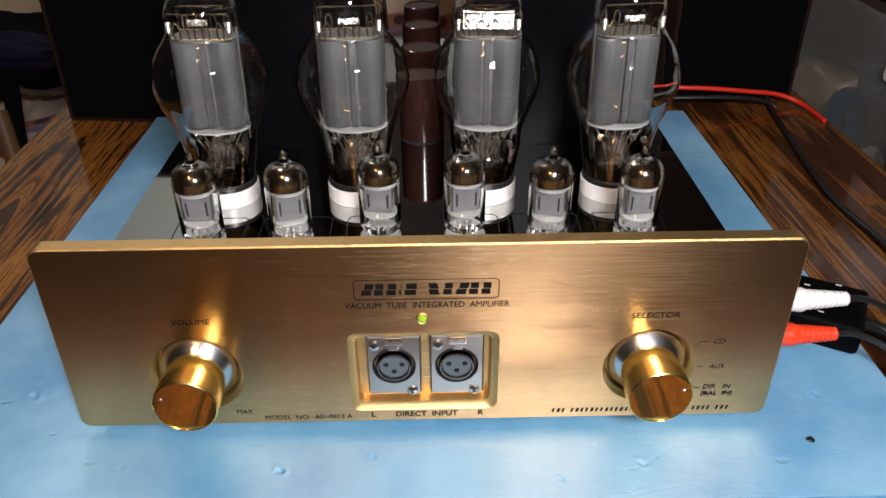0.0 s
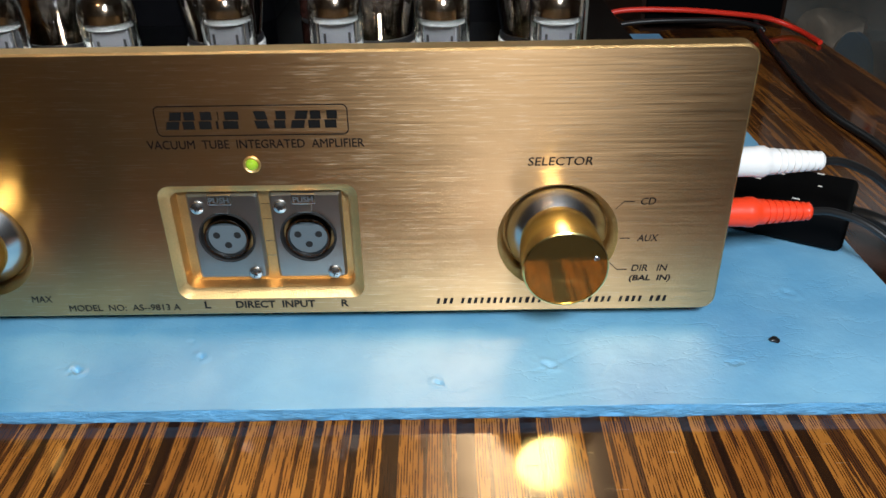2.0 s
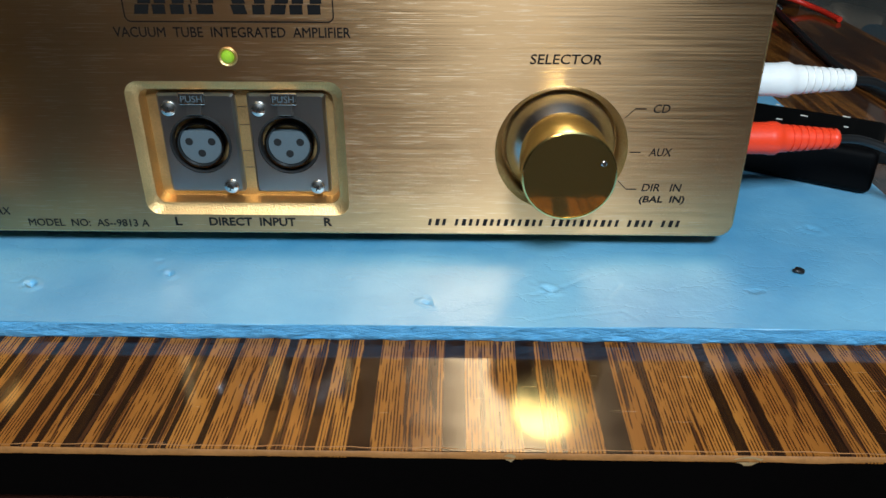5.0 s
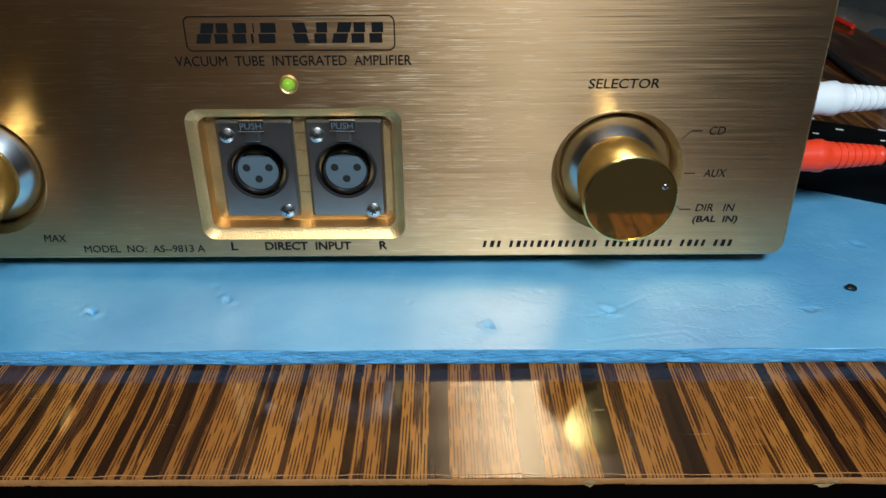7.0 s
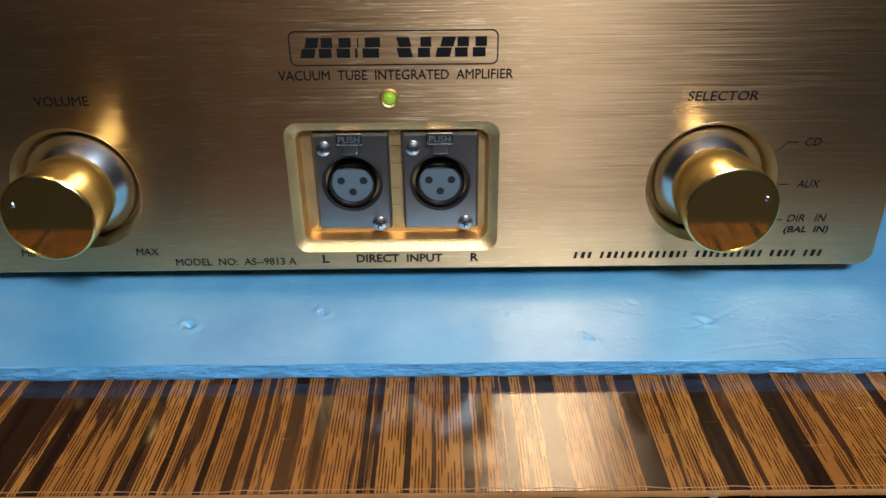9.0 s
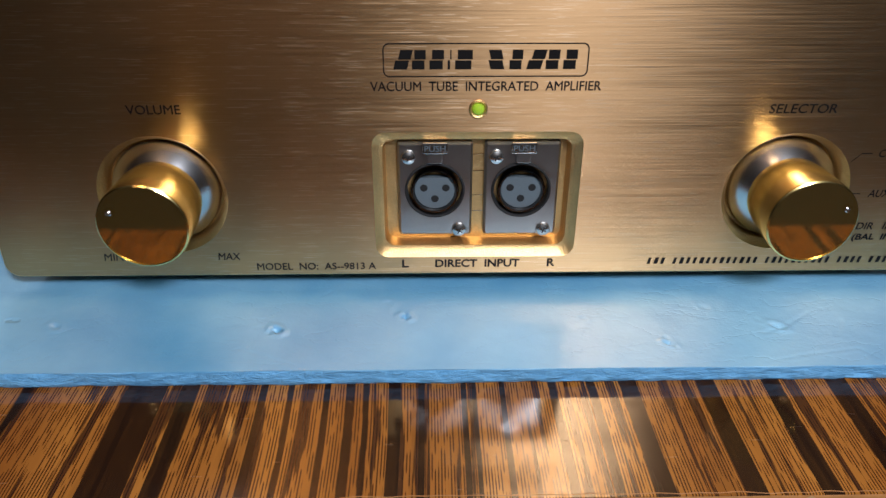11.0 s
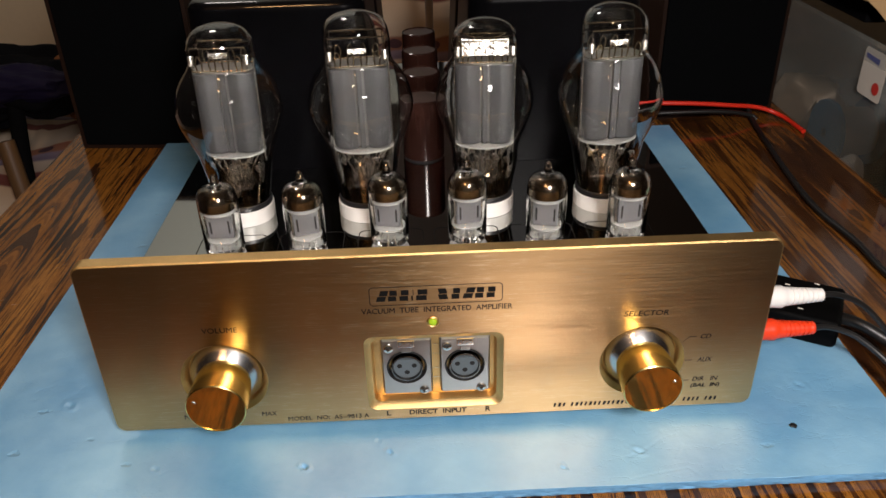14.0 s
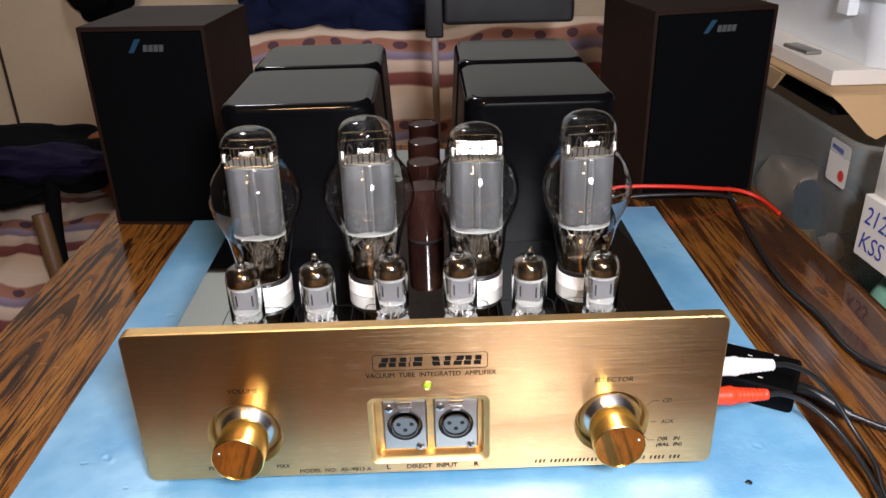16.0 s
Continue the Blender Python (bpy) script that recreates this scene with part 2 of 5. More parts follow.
FOAM_EDGE = k.m

# striped zebrano laminate under clear varnish: grain runs along y
k = Mat("zebrano_laminate", (0.4, 0.2, 0.07), 0.16)
co = k.node("ShaderNodeTexCoord")
sep = k.node("ShaderNodeSeparateXYZ")
k.link(co.outputs["Object"], sep.inputs[0])
X, Y = sep.outputs[0], sep.outputs[1]
sway = k.math("SUBTRACT", k.noise(1.0, k.place((9, 5, 1)), 2), 0.5)


def flame(cx, cy, reach):
    """Nested arches of grain round a long knot."""
    u, v = k.math("SUBTRACT", X, cx), k.math("MULTIPLY", k.math("SUBTRACT", Y, cy), reach)
    v = k.math("ADD", v, k.math("MULTIPLY", sway, 0.005))
    return k.math("SQRT", k.math("ADD", k.math("MULTIPLY", u, u), k.math("MULTIPLY", v, v)))


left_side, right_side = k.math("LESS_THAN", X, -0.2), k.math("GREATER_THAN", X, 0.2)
side = k.math("MAXIMUM", left_side, right_side)
arch = k.math("ADD", k.math("MULTIPLY", flame(-0.310, -0.10, 0.034), left_side), k.math("MULTIPLY", k.math("ADD", flame(0.335, 0.85, 0.022), 0.37), right_side))
XW = k.math("ADD", k.math("MULTIPLY", X, k.math("SUBTRACT", 1.0, side)), k.math("MULTIPLY", arch, 1.0))
XW = k.math("ADD", XW, k.math("MULTIPLY", sway, 0.008))
cmb = k.node("ShaderNodeCombineXYZ")
k.link(XW, cmb.inputs[0])
k.link(k.math("MULTIPLY", Y, 0.035), cmb.inputs[1])
def rows_of(width, seed, across, along, reach):
    """Thin broken lines of one width each, side by side."""
    c = k.math("MULTIPLY_ADD", across, 1.0 / width, seed)
    cell = k.node("ShaderNodeCombineXYZ")
    k.link(k.math("MULTIPLY", k.math("FLOOR", c), 3.71), cell.inputs[0])
    k.link(k.math("MULTIPLY", along, 1.0 / reach), cell.inputs[1])
    return k.math("ABSOLUTE", k.math("SUBTRACT", k.math("FRACT", c), 0.5)), k.noise(1.0, cell.outputs[0], 1, 0.5)


bands = k.noise(75.0, cmb.outputs[0], 2, 0.5)
tone = k.noise(40.0, cmb.outputs[0], 2)
fine = k.noise(1.0, k.place((2600, 90, 1)), 2)
wood = k.mix(k.ramp(tone, [(0.35, 0.0), (0.65, 1.0)]), (0.25, 0.092, 0.014), (0.43, 0.182, 0.028))
wood = k.mix(k.math("MULTIPLY", fine, 0.35), wood, (0.16, 0.055, 0.012))
XD = k.math("ADD", XW, k.math("MULTIPLY", k.noise(1.0, k.place((40, 10, 1)), 2), 0.0010))
off, gate = rows_of(0.00086, 3.0, XD, Y, 0.0115)
dash = k.math("LESS_THAN", off, k.math("MINIMUM", 0.23, k.math("MULTIPLY", k.math("SUBTRACT", gate, 0.41), 2.6)))
wood = k.mix(k.math("MULTIPLY", dash, k.math("SUBTRACT", 0.95, k.math("MULTIPLY", side, 0.60))), wood, (0.050, 0.016, 0.005))
mid = k.noise(300.0, cmb.outputs[0], 2, 0.5)
wood = k.mix(k.math("MULTIPLY", k.ramp(mid, [(0.412, 1.0), (0.430, 0.0)]), 0.88), wood, (0.030, 0.011, 0.006))
long = k.noise(620.0, cmb.outputs[0], 2, 0.5)
wood = k.mix(k.math("MULTIPLY", k.math("MULTIPLY", k.ramp(long, [(0.45, 1.0), (0.49, 0.0)]), side), 0.60), wood, (0.030, 0.011, 0.005))
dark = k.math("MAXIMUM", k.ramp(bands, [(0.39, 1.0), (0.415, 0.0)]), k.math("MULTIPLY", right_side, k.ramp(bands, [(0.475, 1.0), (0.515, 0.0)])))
# the broad dark stripes along the front edge
STRIPES = [(-0.103, 0.0062), (-0.0897, 0.0026), (-0.0672, 0.0012), (-0.0586, 0.0009), (-0.0474, 0.0010), (-0.0402, 0.0013), (-0.0354, 0.0008), (-0.0272, 0.0018), (-0.0194, 0.0009), (-0.0066, 0.0009), (-0.0034, 0.0007), (0.0054, 0.0009), (0.0217, 0.0012),
           (0.0338, 0.0013), (0.0457, 0.0028), (0.0701, 0.003), (0.0907, 0.0028), (0.1114, 0.0031), (0.141, 0.0016), (0.1499, 0.0012), (0.1661, 0.0015), (0.178, 0.002)]
near = k.ramp(k.math("MULTIPLY_ADD", Y, -10.0, 0.5), [(0.35, 0.0), (0.6, 1.0)])
near = k.math("MULTIPLY", near, k.math("GREATER_THAN", X, -0.115))
XS = k.math("ADD", XD, -0.0006)
hits = None
for at, half in STRIPES:
    d = k.math("LESS_THAN", k.math("ABSOLUTE", k.math("SUBTRACT", XS, at)), half)
    hits = d if hits is None else k.math("MAXIMUM", hits, d)
dark = k.math("MAXIMUM", k.math("MULTIPLY", dark, k.math("SUBTRACT", 1.0, k.math("MULTIPLY", near, 0.85))), k.math("MULTIPLY", hits, near))
wood = k.mix(k.math("MULTIPLY", dark, k.math("SUBTRACT", 0.94, k.math("MULTIPLY", side, 0.08))), wood, (0.012, 0.0055, 0.0035))
# right of x = 0.2 all the laminate is mixed toward dark brown
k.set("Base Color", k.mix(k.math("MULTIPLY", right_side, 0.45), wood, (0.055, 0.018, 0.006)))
scuff = k.noise(60, detail=6, rough=0.7)
rub = k.ramp(k.noise(1.0, k.place((70, 500, 1), (0, 0, 3)), 3, 0.6), [(0.66, 0.0), (0.72, 1.0)])
k.set("Roughness", k.math("MULTIPLY_ADD", rub, 0.22, k.math("MULTIPLY_ADD", scuff, 0.16, 0.03)))
k.bump(k.noise(35, detail=4), 0.03, 0.001)
ZEBRANO = k.m

EDGE_BLACK = worn("black_edge_band", (0.0016, 0.0013, 0.0012), 0.45, 0.0, 300, 0.25, Specular_IOR_Level=0.08)
WORN_EDGE = worn("worn_laminate_edge", (0.34, 0.150, 0.036), 0.6, 0.0, 700, 0.45, 0.5)
CHIP = worn("bare_chipboard", (0.48, 0.32, 0.14), 0.8, 0.0, 900, 0.25, 0.5)
RED_TUBE = worn("red_brown_painted_tube", (0.045, 0.014, 0.008), 0.4, 0.0, 200, 0.2)
WALNUT = worn("dark_walnut_veneer", (0.014, 0.0055, 0.0027), 0.55, 0.0, 260, 0.25, Specular_IOR_Level=0.22)
GRILLE = worn("black_grille_cloth", (0.0022, 0.0026, 0.003), 0.95, 0.0, 1800, 0.2, 0.5, 0.0004, Specular_IOR_Level=0.04)
ADAPTER = worn("matt_black_plastic", (0.0016, 0.0016, 0.0018), 0.6, 0.0, 900, 0.15, 0.1, 0.0002, Specular_IOR_Level=0.06)
POLE = worn("grey_pole_plastic", (0.34, 0.29, 0.27), 0.4, 0.0, 300, 0.1)
RUBBER = worn("black_rubber", (0.010, 0.010, 0.010), 0.40, 0.0, 900, 0.15, 0.1)
PLUG_WHITE = worn("white_plug_plastic", (0.80, 0.79, 0.76), 0.38, 0.0, 600, 0.06)
PLUG_RED = worn("red_plug_plastic", (0.78, 0.050, 0.010), 0.38, 0.0, 600, 0.06)
WIRE_RED = worn("red_cable_sheath", (0.70, 0.030, 0.012), 0.40, 0.0, 600, 0.06)
WALL = worn("cream_wall_paint", (0.80, 0.67, 0.47), 0.75, 0.0, 60, 0.06, 0.1)
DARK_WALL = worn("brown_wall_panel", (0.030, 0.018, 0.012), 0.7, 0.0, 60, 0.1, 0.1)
FLOOR = worn("pale_floor_tile", (0.13, 0.09, 0.068), 0.5, 0.0, 40, 0.2)
CEIL = worn("grey_ceiling_paint", (0.13, 0.125, 0.115), 0.8, 0.0, 50, 0.05)
NAVY = worn("navy_cloth", (0.009, 0.014, 0.048), 0.9, 0.0, 700, 0.3, 0.5, Specular_IOR_Level=0.15)
PURPLE = worn("purple_nylon", (0.009, 0.006, 0.026), 0.7, 0.0, 500, 0.3, 0.3, Specular_IOR_Level=0.15)
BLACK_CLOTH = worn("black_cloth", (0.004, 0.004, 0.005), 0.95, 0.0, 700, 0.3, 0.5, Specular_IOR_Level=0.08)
RUST = worn("rust_brown_cloth", (0.30, 0.11, 0.03), 0.85, 0.0, 400, 0.3, 0.5)
PINE = worn("brown_wood", (0.15, 0.080, 0.033), 0.5, 0.0, 200, 0.2)
CARDBOARD = worn("brown_cardboard", (0.50, 0.33, 0.16), 0.8, 0.0, 200, 0.1)
WHITE_CARD = worn("white_card", (0.74, 0.71, 0.64), 0.6, 0.0, 200, 0.06)
WHITE_PLASTIC = worn("white_plastic", (0.80, 0.84, 0.86), 0.35, 0.0, 150, 0.05)
BLUE_PLASTIC = worn("blue_plastic", (0.03, 0.18, 0.34), 0.4, 0.0, 200, 0.1)
COPPER = worn("pale_coiled_wire", (0.50, 0.38, 0.26), 0.4, 0.3, 900, 0.2, 0.4)
YELLOW = worn("yellow_plastic", (0.65, 0.48, 0.06), 0.5, 0.0, 300, 0.1)
INK_BLUE = worn("blue_marker_ink", (0.03, 0.05, 0.35), 0.6, 0.0, 600, 0.1, 0)
INK_RED = worn("red_print", (0.65, 0.04, 0.03), 0.6, 0.0, 600, 0.1, 0)
LOGO_BLUE = worn("blue_badge", (0.013, 0.048, 0.09), 0.4, 0.0, 600, 0.1, 0)
LOGO_GREY = worn("grey_badge", (0.065, 0.072, 0.074), 0.4, 0.0, 600, 0.1, 0)
k = Mat("clear_box_plastic", (0.24, 0.26, 0.25), 0.18, 0.0, IOR=1.45)
k.b.inputs["Alpha"].default_value = 0.42
k.set("Roughness", k.math("MULTIPLY_ADD", k.noise(30, detail=4), 0.2, 0.12))
BIN = k.m
k = Mat("green_mottled_plastic", (0.2, 0.4, 0.3), 0.35)
k.set("Base Color", k.ramp(k.noise(55, detail=1), [(0.60, (0.22, 0.46, 0.34)), (0.66, (0.75, 0.78, 0.66))]))
GREEN = k.m

# woven blanket: cream, maroon and lavender stripes with dark spots
k = Mat("plaid_blanket", (0.5, 0.4, 0.3), 0.9)
uv = k.node("ShaderNodeUVMap")
uv.uv_map = "UVMap"
sep = k.node("ShaderNodeSeparateXYZ")
k.link(uv.outputs[0], sep.inputs[0])
along = k.math("FRACT", k.math("MULTIPLY_ADD", sep.outputs[1], 7.5, k.math("MULTIPLY", k.noise(6), 0.12)))
strip = k.ramp(along, [(0.0, (0.66, 0.52, 0.38)), (0.20, (0.60, 0.44, 0.30)), (0.24, (0.16, 0.045, 0.035)), (0.36, (0.20, 0.06, 0.05)), (0.40, (0.55, 0.42, 0.32)), (0.52, (0.64, 0.50, 0.38)), (0.56, (0.22, 0.17, 0.24)),
                       (0.64, (0.30, 0.24, 0.32)), (0.68, (0.36, 0.17, 0.11)), (0.80, (0.34, 0.15, 0.10)), (0.84, (0.68, 0.55, 0.42))], "EASE")
across = k.math("FRACT", k.math("MULTIPLY", sep.outputs[0], 19.0))
dx = k.math("SUBTRACT", across, 0.5)
dy = k.math("MULTIPLY", k.math("SUBTRACT", along, 0.74), 3.4)
spot = k.math("LESS_THAN", k.math("ADD", k.math("MULTIPLY", dx, dx), k.math("MULTIPLY", dy, dy)), 0.035)
k.set("Base Color", k.mix(k.math("MULTIPLY", spot, 0.85), strip, (0.05, 0.025, 0.05)))
k.bump(k.noise(900, detail=2), 0.5, 0.002)
PLAID = k.m


# ---- building helpers ----
ORIGIN = {}


def thing(name, place, label, category, group=""):
    ob = new(name)
    ob.empty_display_size = 0.02
    ob.location = place
    ORIGIN[ob] = Vector(place)
    return tagged(ob, label, category, group)


def finish(bm, name, sharp=38.0, outward=True):
    """A mesh with smooth faces and sharp edges past an angle."""
    if outward:
        bmesh.ops.recalc_face_normals(bm, faces=bm.faces)
    for f in bm.faces:
        f.smooth = True
    for e in bm.edges:
        e.smooth = not (len(e.link_faces) == 2 and e.calc_face_angle(0.0) > radians(sharp))
    me = bpy.data.meshes.new(name)
    bm.to_mesh(me)
    bm.free()
    return me


def part(name, bm, material, parent, label="", sharp=38.0, outward=True):
    """One mesh under a thing or a part; the bmesh is given in world places."""
    origin = ORIGIN[parent]
    bmesh.ops.translate(bm, verts=bm.verts, vec=-origin)
    ob = new(name, finish(bm, name, sharp, outward))
    if outward and len(ob.data.polygons) > 5:
        ob.modifiers.new("even_shading", "WEIGHTED_NORMAL").keep_sharp = True
    ob.data.materials.append(material)
    ob.parent = parent
    ORIGIN[ob] = origin
    return tagged(ob, label)


def solo(name, bm, material, label, category="", group="", kind="", sharp=38.0):
    """A thing that is one mesh; its origin lies at the world's."""
    ob = new(name, finish(bm, name, sharp))
    ob.data.materials.append(material)
    ORIGIN[ob] = Vector((0, 0, 0))
    return tagged(ob, label, category, group, kind)


def box(x0, x1, y0, y1, z0, z1, bevel=0.0, seg=2, bm=None):
    out = bmesh.new()
    bmesh.ops.create_cube(out, size=1.0)
    bmesh.ops.scale(out, vec=(x1 - x0, y1 - y0, z1 - z0), verts=out.verts)
    bmesh.ops.translate(out, vec=((x0 + x1) / 2, (y0 + y1) / 2, (z0 + z1) / 2), verts=out.verts)
    if bevel:
        bmesh.ops.bevel(out, geom=out.edges[:], offset=bevel, segments=seg, profile=0.5, affect="EDGES")
    return joined(bm, out)


def joined(bm, more):
    """Adds a second bmesh to the first."""
    if bm is None:
        return more
    me = bpy.data.meshes.new("tmp")
    more.to_mesh(me)
    more.free()
    bm.from_mesh(me)
    bpy.data.meshes.remove(me)
    return bm


def turned(bm, m):
    bmesh.ops.transform(bm, matrix=m, verts=bm.verts)
    return bm


def strip(bm, a, b):
    n = len(a)
    for i in range(n):
        bm.faces.new((a[i], a[(i + 1) % n], b[(i + 1) % n], b[i]))


def lathe(profile, at=(0, 0, 0), n=40, axis="z", bm=None):
    """Turns a list of (radius, height) round an axis; ends at radius 0 are closed."""
    out = bmesh.new()
    rings = []
    for r, h in profile:
        if r < 1e-6:
            rings.append([out.verts.new((0, 0, h))])
        else:
            rings.append([out.verts.new((r * math.cos(2 * math.pi * i / n), r * math.sin(2 * math.pi * i / n), h)) for i in range(n)])
    for a, b in zip(rings, rings[1:]):
        if len(a) == 1 and len(b) == 1:
            continue
        if len(a) == 1:
            for i in range(n):
                out.faces.new((a[0], b[i], b[(i + 1) % n]))
        elif len(b) == 1:
            for i in range(n):
                out.faces.new((a[i], a[(i + 1) % n], b[0]))
        else:
            strip(out, a, b)
    if axis == "y":
        bmesh.ops.rotate(out, cent=(0, 0, 0), matrix=Matrix.Rotation(radians(-90), 3, "X"), verts=out.verts)
    elif axis == "x":
        bmesh.ops.rotate(out, cent=(0, 0, 0), matrix=Matrix.Rotation(radians(90), 3, "Y"), verts=out.verts)
    bmesh.ops.translate(out, verts=out.verts, vec=at)
    return joined(bm, out)


def spline(points, steps=8):
    """A smooth way through some points."""
    p = [Vector(q) for q in points]
    p = [2 * p[0] - p[1]] + p + [2 * p[-1] - p[-2]]
    out = []
    for a, b, c, d in zip(p, p[1:], p[2:], p[3:]):
        for i in range(steps):
            t = i / steps
            out.append(0.5 * (2 * b + (c - a) * t + (2 * a - 5 * b + 4 * c - d) * t * t + (3 * b - a - 3 * c + d) * t ** 3))
    return out + [p[-2]]


def cord(points, radius, n=10, steps=8, bm=None, smooth=True):
    """A round cord along a way."""
    way = spline(points, steps) if smooth else [Vector(q) for q in points]
    out = bmesh.new()
    rings, side = [], None
    for i, p in enumerate(way):
        ahead = (way[min(i + 1, len(way) - 1)] - way[max(i - 1, 0)]).normalized()
        if side is None:
            side = ahead.orthogonal().normalized()
        side = (side - ahead * side.dot(ahead)).normalized()
        up = ahead.cross(side)
        rings.append([out.verts.new(p + radius * (math.cos(2 * math.pi * j / n) * side + math.sin(2 * math.pi * j / n) * up)) for j in range(n)])
    for a, b in zip(rings, rings[1:]):
        strip(out, a, b)
    out.faces.new(rings[0][::-1])
    out.faces.new(rings[-1])
    return joined(bm, out)


def rounded(x0, x1, z0, z1, r, y=0.0, n=6):
    """The outline of a rectangle with round corners, in a plane of constant y."""
    out = []
    for cx, cz, a0 in ((x1 - r, z1 - r, 0), (x0 + r, z1 - r, 90), (x0 + r, z0 + r, 180), (x1 - r, z0 + r, 270)):
        for i in range(n + 1):
            a = radians(a0 + 90 * i / n)
            out.append((cx + r * math.cos(a), y, cz + r * math.sin(a)))
    return out


def circle(cx, cz, r, y=0.0, n=48):
    return [(cx + r * math.cos(2 * math.pi * i / n), y, cz + r * math.sin(2 * math.pi * i / n)) for i in range(n)]


def loop(bm, points):
    v = [bm.verts.new(p) for p in points]
    return v, [bm.edges.new((v[i], v[(i + 1) % len(v)])) for i in range(len(v))]


def lettering(words, x0, x1, z0, high, y, parent, material, lean=0.0, name="lettering", bold=0.0, stroke=0.0):
    """Printed words on a face that looks towards -y, fitted to a width and a height."""
    cu = bpy.data.curves.new("words", "FONT")
    cu.body, cu.resolution_u, cu.offset = words, 3, bold
    tmp = bpy.data.objects.new("words", cu)
    me = bpy.data.meshes.new_from_object(tmp)
    bm = bmesh.new()
    bm.from_mesh(me)
    bpy.data.objects.remove(tmp)
    bpy.data.curves.remove(cu)
    bpy.data.meshes.remove(me)
    xs, ys = [v.co.x for v in bm.verts], [v.co.y for v in bm.verts]
    low, top = min(ys), max(ys)
    for v in bm.verts:
        h = (v.co.y - low) / (top - low)
        v.co = ((v.co.x - min(xs)) / (max(xs) - min(xs)) * (x1 - x0) + x0 + lean * high * (h - 0.5), y, z0 + high * h)
    if stroke:
        # a second pass of ink thickens the strokes
        first = bmesh.ops.duplicate(bm, geom=bm.faces[:] + bm.edges[:] + bm.verts[:])
        again = [g for g in first["geom"] if isinstance(g, bmesh.types.BMVert)]
        bmesh.ops.translate(bm, vec=(stroke, -0.00001, stroke), verts=again)
        bmesh.ops.translate(bm, vec=(-stroke, 0, -stroke), verts=[v for v in bm.verts if v not in set(again)])
    return part(name, bm, material, parent)


def bar(x0, x1, z0, z1, y, lean=0.0, thick=0.0001, bm=None):
    out = bmesh.new()
    s = lean * (z1 - z0)
    a = [out.verts.new(p) for p in ((x0, y, z0), (x1, y, z0), (x1 + s, y, z1), (x0 + s, y, z1))]
    out.faces.new(a)
    return joined(bm, out)


# ---- room ----
FLOOR_Z = -0.74
solo("floor", box(-2.2, 2.2, -2.2, 2.2, FLOOR_Z - 0.05, FLOOR_Z), FLOOR, "pale tiled room floor", kind="structure")
solo("ceiling", box(-2.2, 2.2, -2.2, 2.2, 1.75, 1.80), CEIL, "white painted ceiling", kind="structure")
solo("wall_north", box(-2.2, 2.2, 1.95, 2.05, FLOOR_Z, 0.40), WALL, "cream painted wall behind the couch", kind="structure")
# unseen upper wall, added pale so the covers and top plate reflect grey-green
solo("wall_north_upper", box(-2.2, 2.2, 1.95, 2.05, 0.40, 0.66), UPPER_WALL, "unseen grey-green wall band, added for reflections in the amplifier", kind="structure")
solo("wall_north_side", box(-2.2, -0.15, 1.95, 2.05, 0.66, 1.75), UPPER_WALL, "unseen grey-green upper wall, added for reflections in the amplifier", kind="structure")
# this dark upper wall and both side walls are unseen, added to close the room
solo("wall_north_top", box(-0.15, 2.2, 1.95, 2.05, 0.66, 1.75), DARK_WALL, "unseen dark brown upper wall, added to close the room", kind="structure")
solo("wall_south", box(-1.95, 1.95, -1.20, -1.10, FLOOR_Z, 1.75), SOUTH, "tan wall behind the viewer", kind="structure")
solo("wall_west", box(-2.05, -1.95, -1.95, 1.95, FLOOR_Z, 1.75), DARK_WALL, "unseen brown side wall, added to close the room", kind="structure")
solo("wall_east", box(1.95, 2.05, -1.95, 1.95, FLOOR_Z, 1.75), DARK_WALL, "unseen brown side wall, added to close the room", kind="structure")


